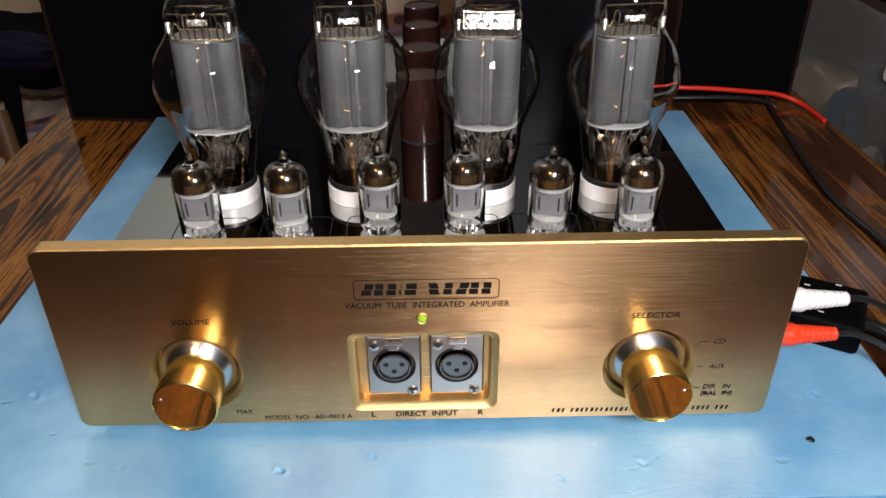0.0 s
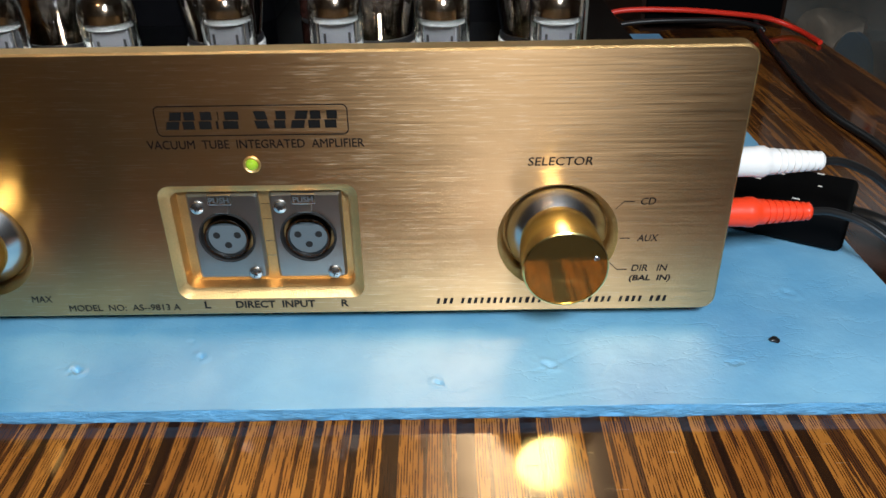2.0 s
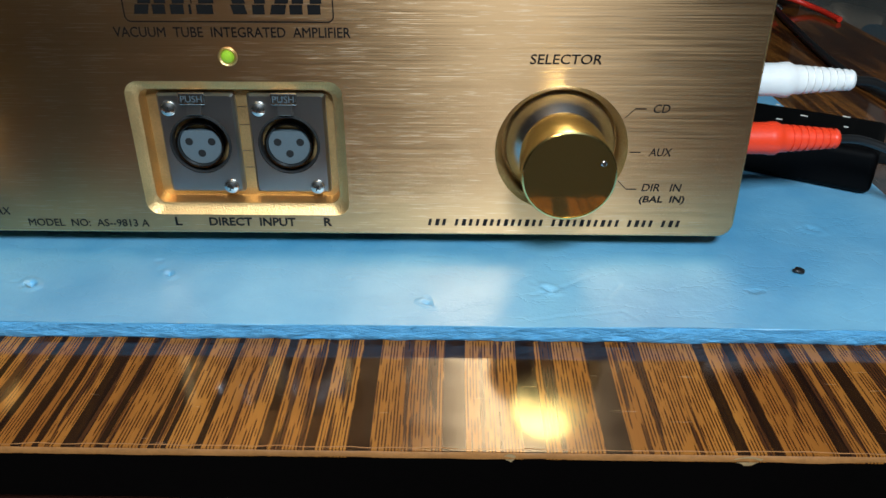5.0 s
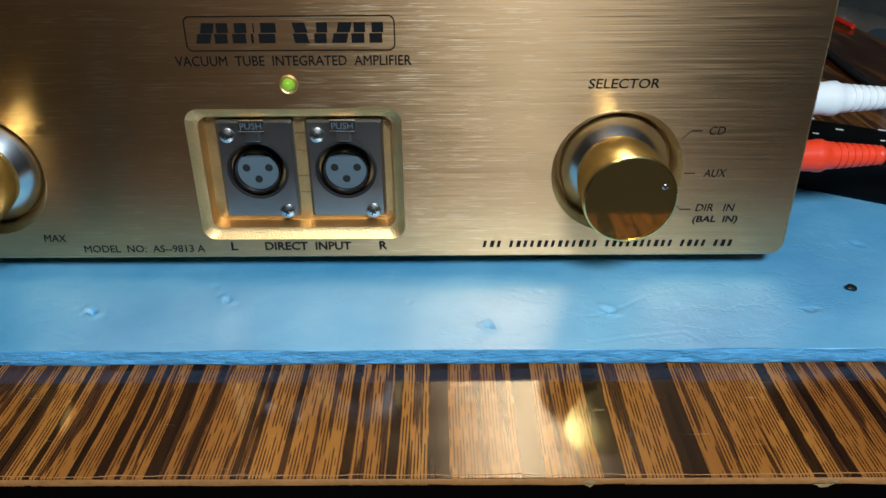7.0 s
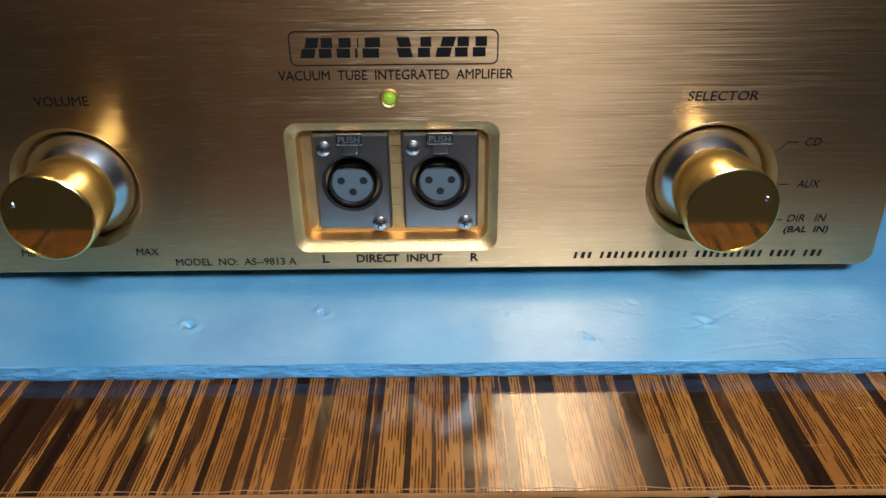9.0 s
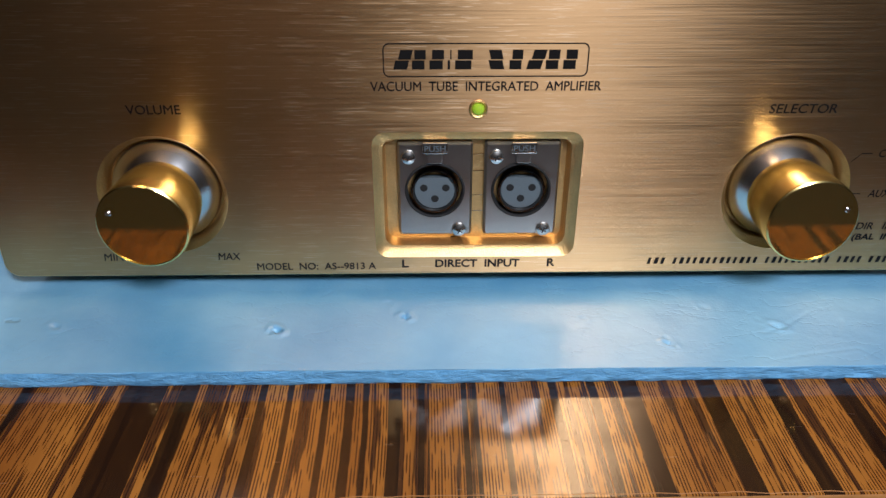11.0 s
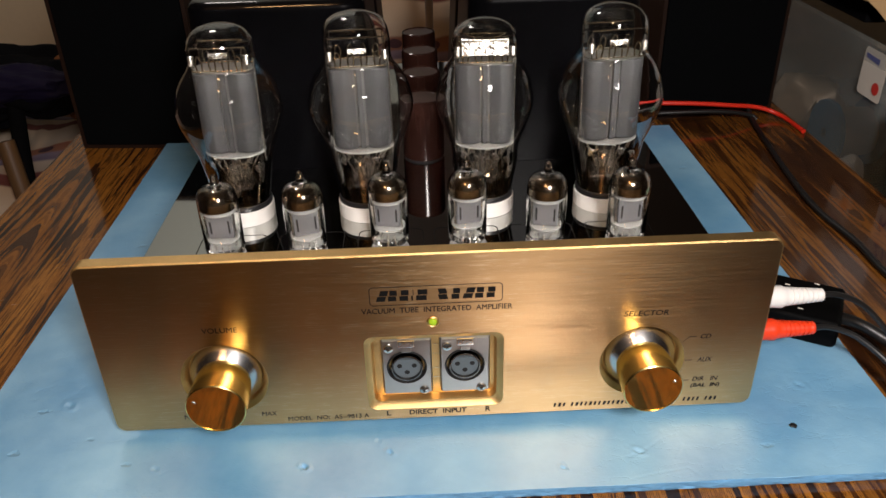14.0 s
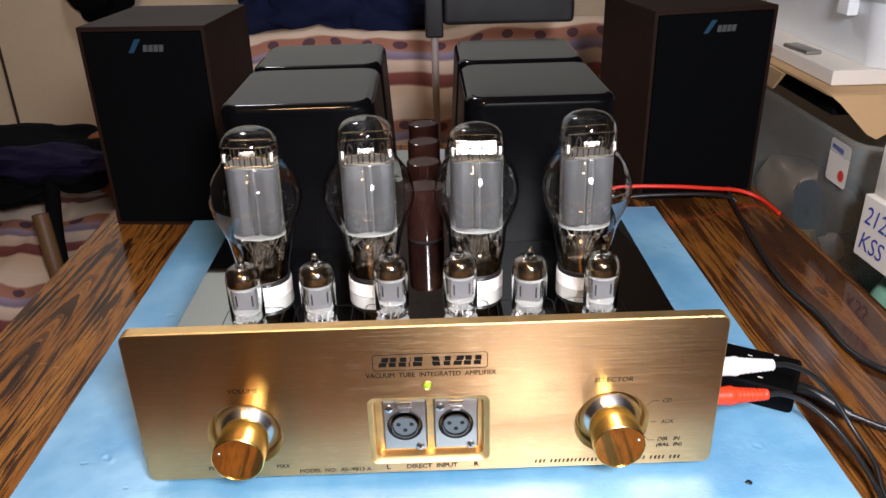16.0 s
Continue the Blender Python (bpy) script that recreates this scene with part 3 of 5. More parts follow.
# ---- table ----
def build_table():
    t = thing("table", (0, 0, FLOOR_Z), "striped zebrano-laminate table with a chipped black front edge", "table")
    x0, x1, y0, y1 = -0.348, 0.372, -0.0905, 0.66
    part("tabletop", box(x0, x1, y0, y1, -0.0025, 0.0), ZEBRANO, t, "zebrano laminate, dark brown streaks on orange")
    part("edge_band", box(x0 + 0.001, x1 - 0.001, y0 + 0.0008, y1 - 0.001, -0.0185, -0.0027, 0.0012, 2), EDGE_BLACK, t, "black edge band, worn at its corners")
    bm = bmesh.new()
    lines = [[], [], []]
    for i in range(421):
        x = x0 + (x1 - x0) * i / 420
        w = 0.0010 + 0.0007 * noise.noise((x * 130, 0.0, 2.0)) + 0.0006 * noise.noise((x * 30, 0.0, 5.0))
        lines[0].append(bm.verts.new((x, y0 + max(w, 0.0002), 0.00008)))
        lines[1].append(bm.verts.new((x, y0 - 0.0002 + 0.0002 * noise.noise((x * 90, 4.0, 0.0)), -0.0004)))
        lines[2].append(bm.verts.new((x, y0 - 0.0001, -0.0023 + 0.0005 * noise.noise((x * 60, 9.0, 0.0)))))
    for a, b in zip(lines, lines[1:]):
        for i in range(420):
            bm.faces.new((a[i], b[i], b[i + 1], a[i + 1]))
    part("worn_edge", bm, WORN_EDGE, t, "pale worn laminate edge", 80)
    for x, y in ((x0 + 0.04, 0.02), (x1 - 0.04, 0.02), (x0 + 0.04, y1 - 0.05), (x1 - 0.04, y1 - 0.05)):
        part("leg", box(x - 0.02, x + 0.02, y - 0.02, y + 0.02, FLOOR_Z, -0.0186, 0.003), EDGE_BLACK, t)
    rng = random.Random(4)
    # bare chips along the laminate's front corner
    for x, w, h in ((0.0838, 0.0028, 0.0016), (0.1425, 0.0070, 0.0018)):
        bm = bmesh.new()
        pts = []
        for i in range(11):
            u = i / 10
            pts.append((x - w / 2 + w * u, -0.0022 - h * math.sin(math.pi * u) ** 0.7 * rng.uniform(0.6, 1.0)))
        front = [bm.verts.new((a, y0 + 0.0002, b)) for a, b in pts]
        top = [bm.verts.new((x + w / 2 - w * i / 10, y0 - 0.0003, -0.0012 + 0.0008 * math.sin(math.pi * i / 10))) for i in range(11)]
        bm.faces.new(front + top)
        part("chip", bm, CHIP, t, "bare chipboard in a broken edge")
    for x, w in ((0.075, 0.03), (0.105, 0.012), (0.150, 0.016), (0.162, 0.006), (0.122, 0.008)):
        bm = bmesh.new()
        v = []
        for i in range(13):
            u = i / 12
            v.append((x - w / 2 + w * u, -0.0184 + rng.uniform(0, 0.0007) * math.sin(math.pi * u)))
        a = [bm.verts.new((p, y0 + 0.0004, q)) for p, q in v]
        b = [bm.verts.new((p, y0 + 0.0006, -0.0187)) for p, q in reversed(v)]
        bm.faces.new(a + b)
        part("scrape", bm, CHIP, t, "scraped lower corner of the edge band")
    rail = part("rail", lathe([(0, -0.40), (0.0042, -0.40), (0.0042, 0.168), (0, 0.168)], (0, -0.079, -0.0335), 20, "x"), RED_TUBE, t, "red-brown painted metal rail")
    for a, b, r in ((-0.006, 0.019, 0.0058), (0.010, 0.0125, 0.0063), (0.1685, 0.186, 0.0060), (0.176, 0.178, 0.0066)):
        part("ferrule", lathe([(0.003, a), (r, a), (r, b), (0.003, b)], (0, -0.079, -0.0335), 24, "x"), SCREW, rail, "dull zinc ferrule")
    turns = [(0.188 + 0.0028 * i / 12, -0.079 + 0.0055 * math.cos(2 * math.pi * i / 12), -0.0335 + 0.0055 * math.sin(2 * math.pi * i / 12)) for i in range(12 * 20)]
    part("spring", cord(turns, 0.0011, 6, 1, smooth=False), BLACK_STEEL, rail, "dark coil spring")
    part("bracket", box(-0.34, 0.36, -0.070, -0.060, -0.055, -0.0187, 0.001), EDGE_BLACK, t)
    return t


build_table()


# ---- blue foam sheet on the table ----
def build_foam():
    x0, x1, y0, y1, h = -0.245, 0.241, -0.0446, 0.405, 0.0060
    t = thing("foam_sheet", (0, 0, 0), "sky-blue foam sheet with dents and a torn edge, under the amplifier", "foam sheet")
    dents = [(-0.0238, -0.0165, 0.0026, 0.0010), (0.1000, -0.0235, 0.0034, 0.0010), (0.0611, -0.0325, 0.0024, 0.0009), (-0.0660, -0.0235, 0.0030, 0.0014), (0.0100, -0.0120, 0.0020, 0.0004), (0.036, -0.018, 0.0020, 0.0005),
             (-0.03, -0.008, 0.0026, 0.0004), (0.079, -0.012, 0.003, 0.0003), (-0.14, -0.02, 0.003, 0.0006), (-0.2, 0.03, 0.004, 0.0008), (0.2, 0.02, 0.004, 0.0006)]
    # sharp creases and nicks, each a short line pressed into the skin
    creases = [((0.094, -0.019), (0.100, -0.025), 0.00014), ((0.100, -0.025), (0.113, -0.016), 0.00015), ((0.100, -0.025), (0.094, -0.027), 0.00017), ((0.089, -0.042), (0.102, -0.039), 0.00005), ((0.102, -0.039), (0.121, -0.036), 0.00006),
               ((0.121, -0.036), (0.125, -0.041), 0.00008), ((0.062, -0.001), (0.071, -0.005), 0.00017), ((0.061, -0.029), (0.063, -0.035), 0.00029), ((0.117, -0.029), (0.123, -0.020), 0.00013), ((-0.073, -0.022), (-0.068, -0.021), 0.00017),
               ((-0.068, -0.021), (-0.065, -0.026), 0.00029), ((-0.053, -0.003), (-0.050, 0.001), 0.00021), ((-0.028, -0.013), (-0.024, -0.014), 0.00017), ((-0.024, -0.014), (-0.024, -0.019), 0.00025), ((-0.077, -0.033), (-0.058, -0.042), 0.00008), ((0.024, 0.001), (0.029, 0.001), 0.00017)]

    def pressed(x, y):
        deep = 0.0
        for (ax, ay), (bx, by), d in creases:
            if min(ax, bx) - 0.004 < x < max(ax, bx) + 0.004 and min(ay, by) - 0.004 < y < max(ay, by) + 0.004:
                u = max(0.0, min(1.0, ((x - ax) * (bx - ax) + (y - ay) * (by - ay)) / ((bx - ax) ** 2 + (by - ay) ** 2)))
                q = math.hypot(x - ax - u * (bx - ax), y - ay - u * (by - ay)) / 0.00065
                deep += d * (math.exp(-q * q) - 0.4 * math.exp(-(q - 2.0) ** 2))
        return deep

    nx, ny = 640, 240
    bm = bmesh.new()
    rows = []
    for j in range(ny + 1):
        v = (j / ny) ** 1.9
        y = y0 + (y1 - y0) * v
        row = []
        for i in range(nx + 1):
            x = x0 + (x1 - x0) * i / nx
            z = h + 0.0003 * noise.noise((x * 18, y * 18, 1.0)) + 0.00012 * noise.noise((x * 90, y * 90, 4.0))
            for a, b, r, d in dents:
                q = math.hypot((x - a) / 1.3, (y - b) + 0.4 * (x - a)) / (0.55 * r)
                if q < 2.2:
                    z -= 0.8 * d * math.exp(-2.2 * q * q) - 0.35 * d * math.exp(-4 * (q - 1.3) ** 2)
            z -= pressed(x, y)
            if j == 0:
                z -= 0.0004
            row.append(bm.verts.new((x, y + (0.0006 * noise.noise((x * 40, 3.0, 7.0)) if j == 0 else 0), z)))
        rows.append(row)
    for a, b in zip(rows, rows[1:]):
        for i in range(nx):
            bm.faces.new((a[i], a[i + 1], b[i + 1], b[i]))
    part("top_skin", bm, FOAM, t)
    # torn sides, layer by layer
    rim = [r for r in ([(x0 + (x1 - x0) * i / 300, y0) for i in range(301)] + [(x1, y0 + (y1 - y0) * i / 120) for i in range(1, 121)]
                       + [(x1 - (x1 - x0) * i / 120, y1) for i in range(1, 121)] + [(x0, y1 - (y1 - y0) * i / 120) for i in range(1, 120)])]
    bm = bmesh.new()
    layers = []
    for q in range(6):
        z = 0.0001 + (h - 0.0004) * q / 5
        ring = []
        for x, y in rim:
            out = 0.0005 * noise.noise((x * 160, y * 160, q * 1.7)) + (0.0006 * noise.noise((x * 40, 3.0, 7.0)) if y == y0 else 0) - (0.0008 if q == 0 else 0)
            nx_, ny_ = (0, -1) if y == y0 else ((1, 0) if x == x1 else ((0, 1) if y == y1 else (-1, 0)))
            ring.append(bm.verts.new((x + nx_ * out if q < 5 else x, y + (ny_ * out if q < 5 else (0.0006 * noise.noise((x * 40, 3.0, 7.0)) if y == y0 else 0)), z)))
        layers.append(ring)
    for a, b in zip(layers, layers[1:]):
        strip(bm, a, b)
    part("cut_edge", bm, FOAM_EDGE, t, "rough torn foam edge")
    return t


build_foam()
bm = bmesh.new()
bmesh.ops.create_icosphere(bm, subdivisions=2, radius=0.0016)
bmesh.ops.scale(bm, vec=(1.3, 0.9, 0.6), verts=bm.verts)
for v in bm.verts:
    v.co *= 1 + 0.5 * noise.noise(v.co * 900)
bmesh.ops.translate(bm, vec=(0.1831, -0.0118, 0.0068), verts=bm.verts)
solo("crumb", bm, RUBBER, "small black crumb lying on the blue foam", "crumb")


# ---- amplifier ----
ZC = 0.074          # top of the chassis
KX, KZ = 0.1036, 0.0437


def build_amplifier():
    a = thing("tube_amplifier", (0, 0.2, 0.006), "vacuum tube amplifier with a brushed champagne-gold front panel", "amplifier")
    # front panel: a thick plate with two knob wells, a lamp hole and a sunk socket bay
    bm = bmesh.new()
    edges = []
    x0, x1, z0, z1 = -0.1628, 0.1632, 0.0128, 0.1115
    rim, e = loop(bm, rounded(x0 + 0.0007, x1 - 0.0007, z0 + 0.0007, z1 - 0.0007, 0.0045))
    edges += e
    holes = []
    for pts in (rounded(-0.0340, 0.0343, 0.0199, 0.0658, 0.0045), circle(-KX, KZ, 0.0213), circle(KX, KZ, 0.0213), circle(0, 0.0735, 0.0030, n=24)):
        v, e = loop(bm, pts)
        edges += e
        holes.append(v)
    bmesh.ops.triangle_fill(bm, use_beauty=True, use_dissolve=False, edges=edges)
    side, _ = loop(bm, rounded(x0, x1, z0, z1, 0.0050, 0.0007))
    back, _ = loop(bm, rounded(x0, x1, z0, z1, 0.0050, 0.0074))
    strip(bm, rim, side)
    strip(bm, side, back)
    bm.faces.new(back)
    uv = bm.loops.layers.uv.new("UVMap")
    for f in bm.faces:
        for l in f.loops:
            l[uv].uv = (l.vert.co.x, l.vert.co.z)
    bm.normal_update()
    for f in bm.faces:
        f.material_index = 1 if abs(f.normal.y) < 0.9 else 0
    panel = part("front_panel", bm, GOLD, a, "brushed champagne-gold aluminium plate", 20)
    panel.data.materials.append(GOLD_CUT)
    # sunk bay with bevelled walls
    bm = bmesh.new()
    outer, _ = loop(bm, rounded(-0.0340, 0.0343, 0.0199, 0.0658, 0.0045))
    lip, _ = loop(bm, rounded(-0.0322, 0.0325, 0.0219, 0.0640, 0.0042, 0.0016))
    step, _ = loop(bm, rounded(-0.0308, 0.0311, 0.0234, 0.0627, 0.0036, 0.0020))
    low, _ = loop(bm, rounded(-0.0300, 0.0302, 0.0243, 0.0620, 0.0030, 0.0066))
    strip(bm, outer, lip), strip(bm, lip, step), strip(bm, step, low)
    bm.faces.new(low)
    part("socket_bay", bm, GOLD_CUT, panel, "milled gold recess round the sockets", 25)
    for sx in (-1, 1):
        part("knob_well", lathe([(0.0213, 0.0), (0.0204, 0.0014), (0.0192, 0.0030), (0.0188, 0.0055), (0.0188, 0.0070), (0, 0.0070)], (sx * KX, 0, KZ), 64, "y"), WELL, panel, "dull milled gold well")
    # knobs with a bright collar
    for sx, what in ((-1, "volume_knob"), (1, "selector_knob")):
        knob = part(what, lathe([(0.0122, 0.0040), (0.0122, -0.0016), (0.0128, -0.0024), (0.0134, -0.0030), (0.0139, -0.0070), (0.0143, -0.0202), (0.0141, -0.0211), (0.0136, -0.0215), (0.0136, -0.0211)], (sx * KX, 0, KZ), 96, "y"), KNOB, a, "polished gold-plated knob", 30)
        part("knob_face", turned(lathe([(0.0138, 0.0), (0.0, 0.0)], (0, 0, 0), 96, "y"), pose(sx * KX, -0.0214, KZ, 1.7)), KNOB_FACE, knob, "mirror-bright gold face")
        part("collar", lathe([(0.0180, 0.0066), (0.0177, 0.0040), (0.0173, 0.0028), (0.0132, -0.0014), (0.0121, -0.0014)], (sx * KX, 0, KZ), 80, "y"), SILVER, knob, "bright silver collar")
        dx, dz = (0.0098, 0.0044) if sx > 0 else (-0.0094, 0.0048)
        part("pointer_dot", lathe([(0.0, -0.0218), (0.0006, -0.0218), (0.0009, -0.02155), (0.0009, -0.0208)], (sx * KX + dx, 0, KZ + dz), 16, "y"), SILVER, knob, "small bright index dot")
    # balanced sockets
    for cx, tag in ((-0.0136, "L"), (0.0154, "R")):
        bm = bmesh.new()
        fr, e1 = loop(bm, rounded(cx - 0.0117, cx + 0.0117, 0.0272, 0.0600, 0.0008, 0.0037, 3))
        ho, e2 = loop(bm, circle(cx - 0.0001, 0.0437, 0.0099, 0.0037))
        bmesh.ops.triangle_fill(bm, use_beauty=True, use_dissolve=False, edges=e1 + e2)
        bk, _ = loop(bm, rounded(cx - 0.0125, cx + 0.0125, 0.0264, 0.0608, 0.0010, 0.0048, 3))
        b2, _ = loop(bm, rounded(cx - 0.0125, cx + 0.0125, 0.0264, 0.0608, 0.0010, 0.0064, 3))
        strip(bm, fr, bk), strip(bm, bk, b2)
        xlr = part("balanced_socket", bm, STEEL, a, "satin steel three-pin socket", 20)
        c = (cx - 0.0001, 0, 0.0437)
        part("socket_rim", lathe([(0.0101, 0.0037), (0.0100, 0.0031), (0.0096, 0.0029), (0.0092, 0.0033), (0.0092, 0.0090), (0.0080, 0.0090), (0.0080, 0.0035)], c, 56, "y"), HOLE, xlr, "black annular gap")
        part("socket_shell", lathe([(0.0081, 0.0090), (0.0081, 0.0030), (0.0078, 0.0023), (0.0072, 0.0023), (0.0069, 0.0029), (0.0067, 0.0060)], c, 56, "y"), DARK_STEEL, xlr, "dark steel shell")
        bm = bmesh.new()
        pts = [(c[0] + 0.0067 * math.cos(radians(q)), 0.0036, c[2] + min(0.0046, 0.0067 * math.sin(radians(q)))) for q in range(0, 360, 8)]
        v, _ = loop(bm, pts)
        bm.faces.new(v)
        w, _ = loop(bm, [(p[0], 0.0060, p[2]) for p in pts])
        strip(bm, v, w)
        insert = part("insert", bm, INSERT, xlr, "blue-grey plastic insert")
        for px, pz in ((-0.0037, 0.0009), (0.0037, 0.0009), (0.0, -0.0031)):
            part("pin_hole", lathe([(0.0013, 0.00352), (0.0, 0.00352)], (c[0] + px, 0, c[2] + pz), 16, "y"), HOLE, insert)
        part("latch_tab", box(cx - 0.0042, cx + 0.0042, 0.0008, 0.0022, 0.0578, 0.0618, 0.0005, 2), SCREW, xlr, "bright steel release tab")
        part("latch_stem", box(cx - 0.0024, cx + 0.0024, 0.0016, 0.0036, 0.0542, 0.0580, 0.0004, 2), STEEL, xlr)
        lettering("PUSH", cx - 0.0034, cx + 0.0034, 0.0588, 0.0021, 0.00074, xlr, INSERT)
        for sx_, sz_ in ((-0.0088, 0.0558), (0.0082, 0.0288)):
            s = part("screw", lathe([(0.0025, 0.0037), (0.0025, 0.0033), (0.0022, 0.0027), (0.0012, 0.0023), (0.0, 0.0022)], (cx + sx_, 0, sz_), 24, "y"), SCREW, xlr, "cross-head screw")
            part("screw_cross", joined(turned(bar(-0.0011, 0.0011, -0.0002, 0.0002, 0.0), pose(cx + sx_, 0.00212, sz_, 0, 25, 0)), turned(bar(-0.0002, 0.0002, -0.0011, 0.0011, 0.0), pose(cx + sx_, 0.00210, sz_, 0, 25, 0))), HOLE, s)
    # score marks between the two sockets
    for z in (0.0555, 0.0495, 0.0405, 0.0345):
        part("score_mark", bar(-0.0009, 0.0028, z, z + 0.0002, 0.0064), SCREW, a)
    # power light
    led = part("power_light", lathe([(0.0031, 0.0010), (0.0030, -0.0003), (0.0026, -0.0007), (0.0021, -0.0004), (0.0020, 0.0010)], (0, 0, 0.0735), 32, "y"), GOLD_CUT, a, "gold bezel of the power light")
    part("lens", lathe([(0.0020, 0.0006), (0.00195, -0.0004), (0.00175, -0.0010), (0.0014, -0.00145), (0.0009, -0.00175), (0.0004, -0.00188), (0.0, -0.0019)], (0, 0, 0.0735), 28, "y"), LED_ON, led, "lit yellow-green lens")
    # printing on the panel
    Y = -0.00012
    words = [("VACUUM  TUBE  INTEGRATED  AMPLIFIER", -0.0335, 0.0379, 0.0794, 0.0030, 0), ("VOLUME", -0.1098, -0.0930, 0.0722, 0.0030, 0), ("SELECTOR", 0.0922, 0.1139, 0.0717, 0.0030, 0.1), ("MAX", -0.0884, -0.0810, 0.0194, 0.0027, 0.1),
             ("MIN", -0.1275, -0.1210, 0.0194, 0.0027, 0.1), ("MODEL  NO:  AS--9813 A", -0.0756, -0.0344, 0.0152, 0.0027, 0), ("L", -0.0252, -0.0230, 0.0158, 0.0031, 0), ("DIRECT  INPUT", -0.0136, 0.0157, 0.0158, 0.0031, 0), ("R", 0.0254, 0.0280, 0.0159, 0.0031, 0),
             ("CD", 0.1314, 0.1365, 0.0565, 0.0027, 0.15), ("AUX", 0.1319, 0.1389, 0.0420, 0.0027, 0.15), ("DIR   IN", 0.1311, 0.1436, 0.0297, 0.0026, 0.15), ("(BAL  IN)", 0.1305, 0.1454, 0.0249, 0.0031, 0.15)]
    for w, p, q, z, h, lean in words:
        lettering(w, p, q, z, h, Y, panel, INK, lean, bold=0.018 if h == 0.0031 else 0.0, stroke=0.00005)
    # maker's line and badge as plain shapes
    at = 0.0605
    for length in (3, 0, 13, 0, 10, 0, 4, 0, 3):
        for n in range(max(length, 1)):
            if length:
                part("print_bar", bar(at, at + (0.0010, 0.0013, 0.0011)[n % 3], 0.0165, 0.0190, Y, 0.2), INK, panel)
            at += 0.00236 if length else 0.0019
    bm = bmesh.new()
    o, e1 = loop(bm, rounded(-0.0294, 0.0333, 0.0838, 0.0943, 0.0020, Y))
    i, e2 = loop(bm, rounded(-0.0290, 0.0329, 0.0842, 0.0939, 0.0016, Y))
    strip(bm, o, i)
    part("badge_outline", bm, INK, panel)
    at = -0.0263
    for full, lean in ((0.0058, 0.25), (0.0054, 0.0), (0.0056, 0.0), (0.0021, 0.0), (0.0066, 0.0), (0, 0), (0.0058, -0.25), (0.0052, 0.0), (0.0060, 0.25), (0.0054, 0.0), (0.0054, 0.0)):
        if full == 0:
            at += 0.0044
            continue
        wide = 0.935 * full
        part("badge_shape", bar(at, at + wide - 0.0012, 0.0862, 0.0890, Y, lean), INK, panel)
        part("badge_shape", bar(at + 0.0008 + lean * 0.003, at + wide - 0.0008 + lean * 0.003, 0.0893, 0.0922, Y, lean), INK, panel)
        at += wide + 0.0003
    for p in (((0.1228, 0.0548), (0.1257, 0.0578), (0.1292, 0.0578)), ((0.1255, 0.0433), (0.1290, 0.0433)), ((0.1228, 0.0334), (0.1257, 0.0304), (0.1292, 0.0304))):
        for (xa, za), (xb, zb) in zip(p, p[1:]):
            bm = bmesh.new()
            bm.faces.new([bm.verts.new((x, Y, z)) for x, z in ((xa, za - 0.00018), (xb, zb - 0.00018), (xb, zb + 0.00018), (xa, za + 0.00018))])
            part("tick_line", bm, INK, panel)
    # chassis
    part("chassis", box(-0.1570, 0.1570, 0.0076, 0.4120, 0.0128, ZC - 0.0012, 0.0008, 1), BLACK_STEEL, a, "black steel chassis")
    part("top_plate", box(-0.1575, 0.1575, 0.0078, 0.4125, ZC - 0.0010, ZC, 0.0003, 1), MIRROR, a, "mirror-polished steel plate")
    for x in (-0.13, 0.13):
        for y in (0.035, 0.37):
            part("foot", lathe([(0, 0.0061), (0.012, 0.0061), (0.013, 0.0090), (0.013, 0.0126), (0, 0.0126)], (x, y, 0), 28), RUBBER, a)
    # outlines printed round the small tubes
    for x in TUBE_X:
        bm = bmesh.new()
        o, _ = loop(bm, [(p[0], p[2], ZC + 0.0001) for p in rounded(x - 0.0185, x + 0.0185, 0.048, 0.092, 0.004)])
        i, _ = loop(bm, [(p[0], p[2], ZC + 0.0001) for p in rounded(x - 0.0180, x + 0.0180, 0.0485, 0.0915, 0.0036)])
        strip(bm, o, i)
        part("printed_outline", bm, INK, a)
        part("tube_socket", lathe([(0.0105, ZC), (0.0105, ZC + 0.0022), (0.0098, ZC + 0.0028), (0, ZC + 0.0028)], (x, 0.068, 0), 28), MICA, a)
    # transformer covers
    for xa, xb in ((-0.1435, -0.0275), (0.0255, 0.1400)):
        for ya, yb in ((0.1820, 0.3000), (0.3060, 0.4060)):
            bm = bmesh.new()
            bmesh.ops.create_cube(bm, size=1.0)
            bmesh.ops.scale(bm, vec=(xb - xa, yb - ya, 0.1105), verts=bm.verts)
            bmesh.ops.translate(bm, vec=((xa + xb) / 2, (ya + yb) / 2, ZC + 0.0001 + 0.1105 / 2), verts=bm.verts)
            inner = max if xb < 0 else min
            for v in bm.verts:
                if v.co.z > ZC + 0.05:
                    v.co.x += (-0.006 if xb < 0 else 0.006) if v.co.x == inner(q.co.x for q in bm.verts) else 0.0
            tall = [e for e in bm.edges if abs(e.verts[0].co.z - e.verts[1].co.z) > 0.05]
            bmesh.ops.bevel(bm, geom=tall, offset=0.015, segments=7, profile=0.5, affect="EDGES")
            crown = [e for e in bm.edges if min(v.co.z for v in e.verts) > ZC + 0.10]
            bmesh.ops.bevel(bm, geom=crown, offset=0.006, segments=4, profile=0.5, affect="EDGES")
            bm.normal_update()
            for f in bm.faces:
                f.material_index = 1 if abs(f.normal.z) < 0.3 else 0
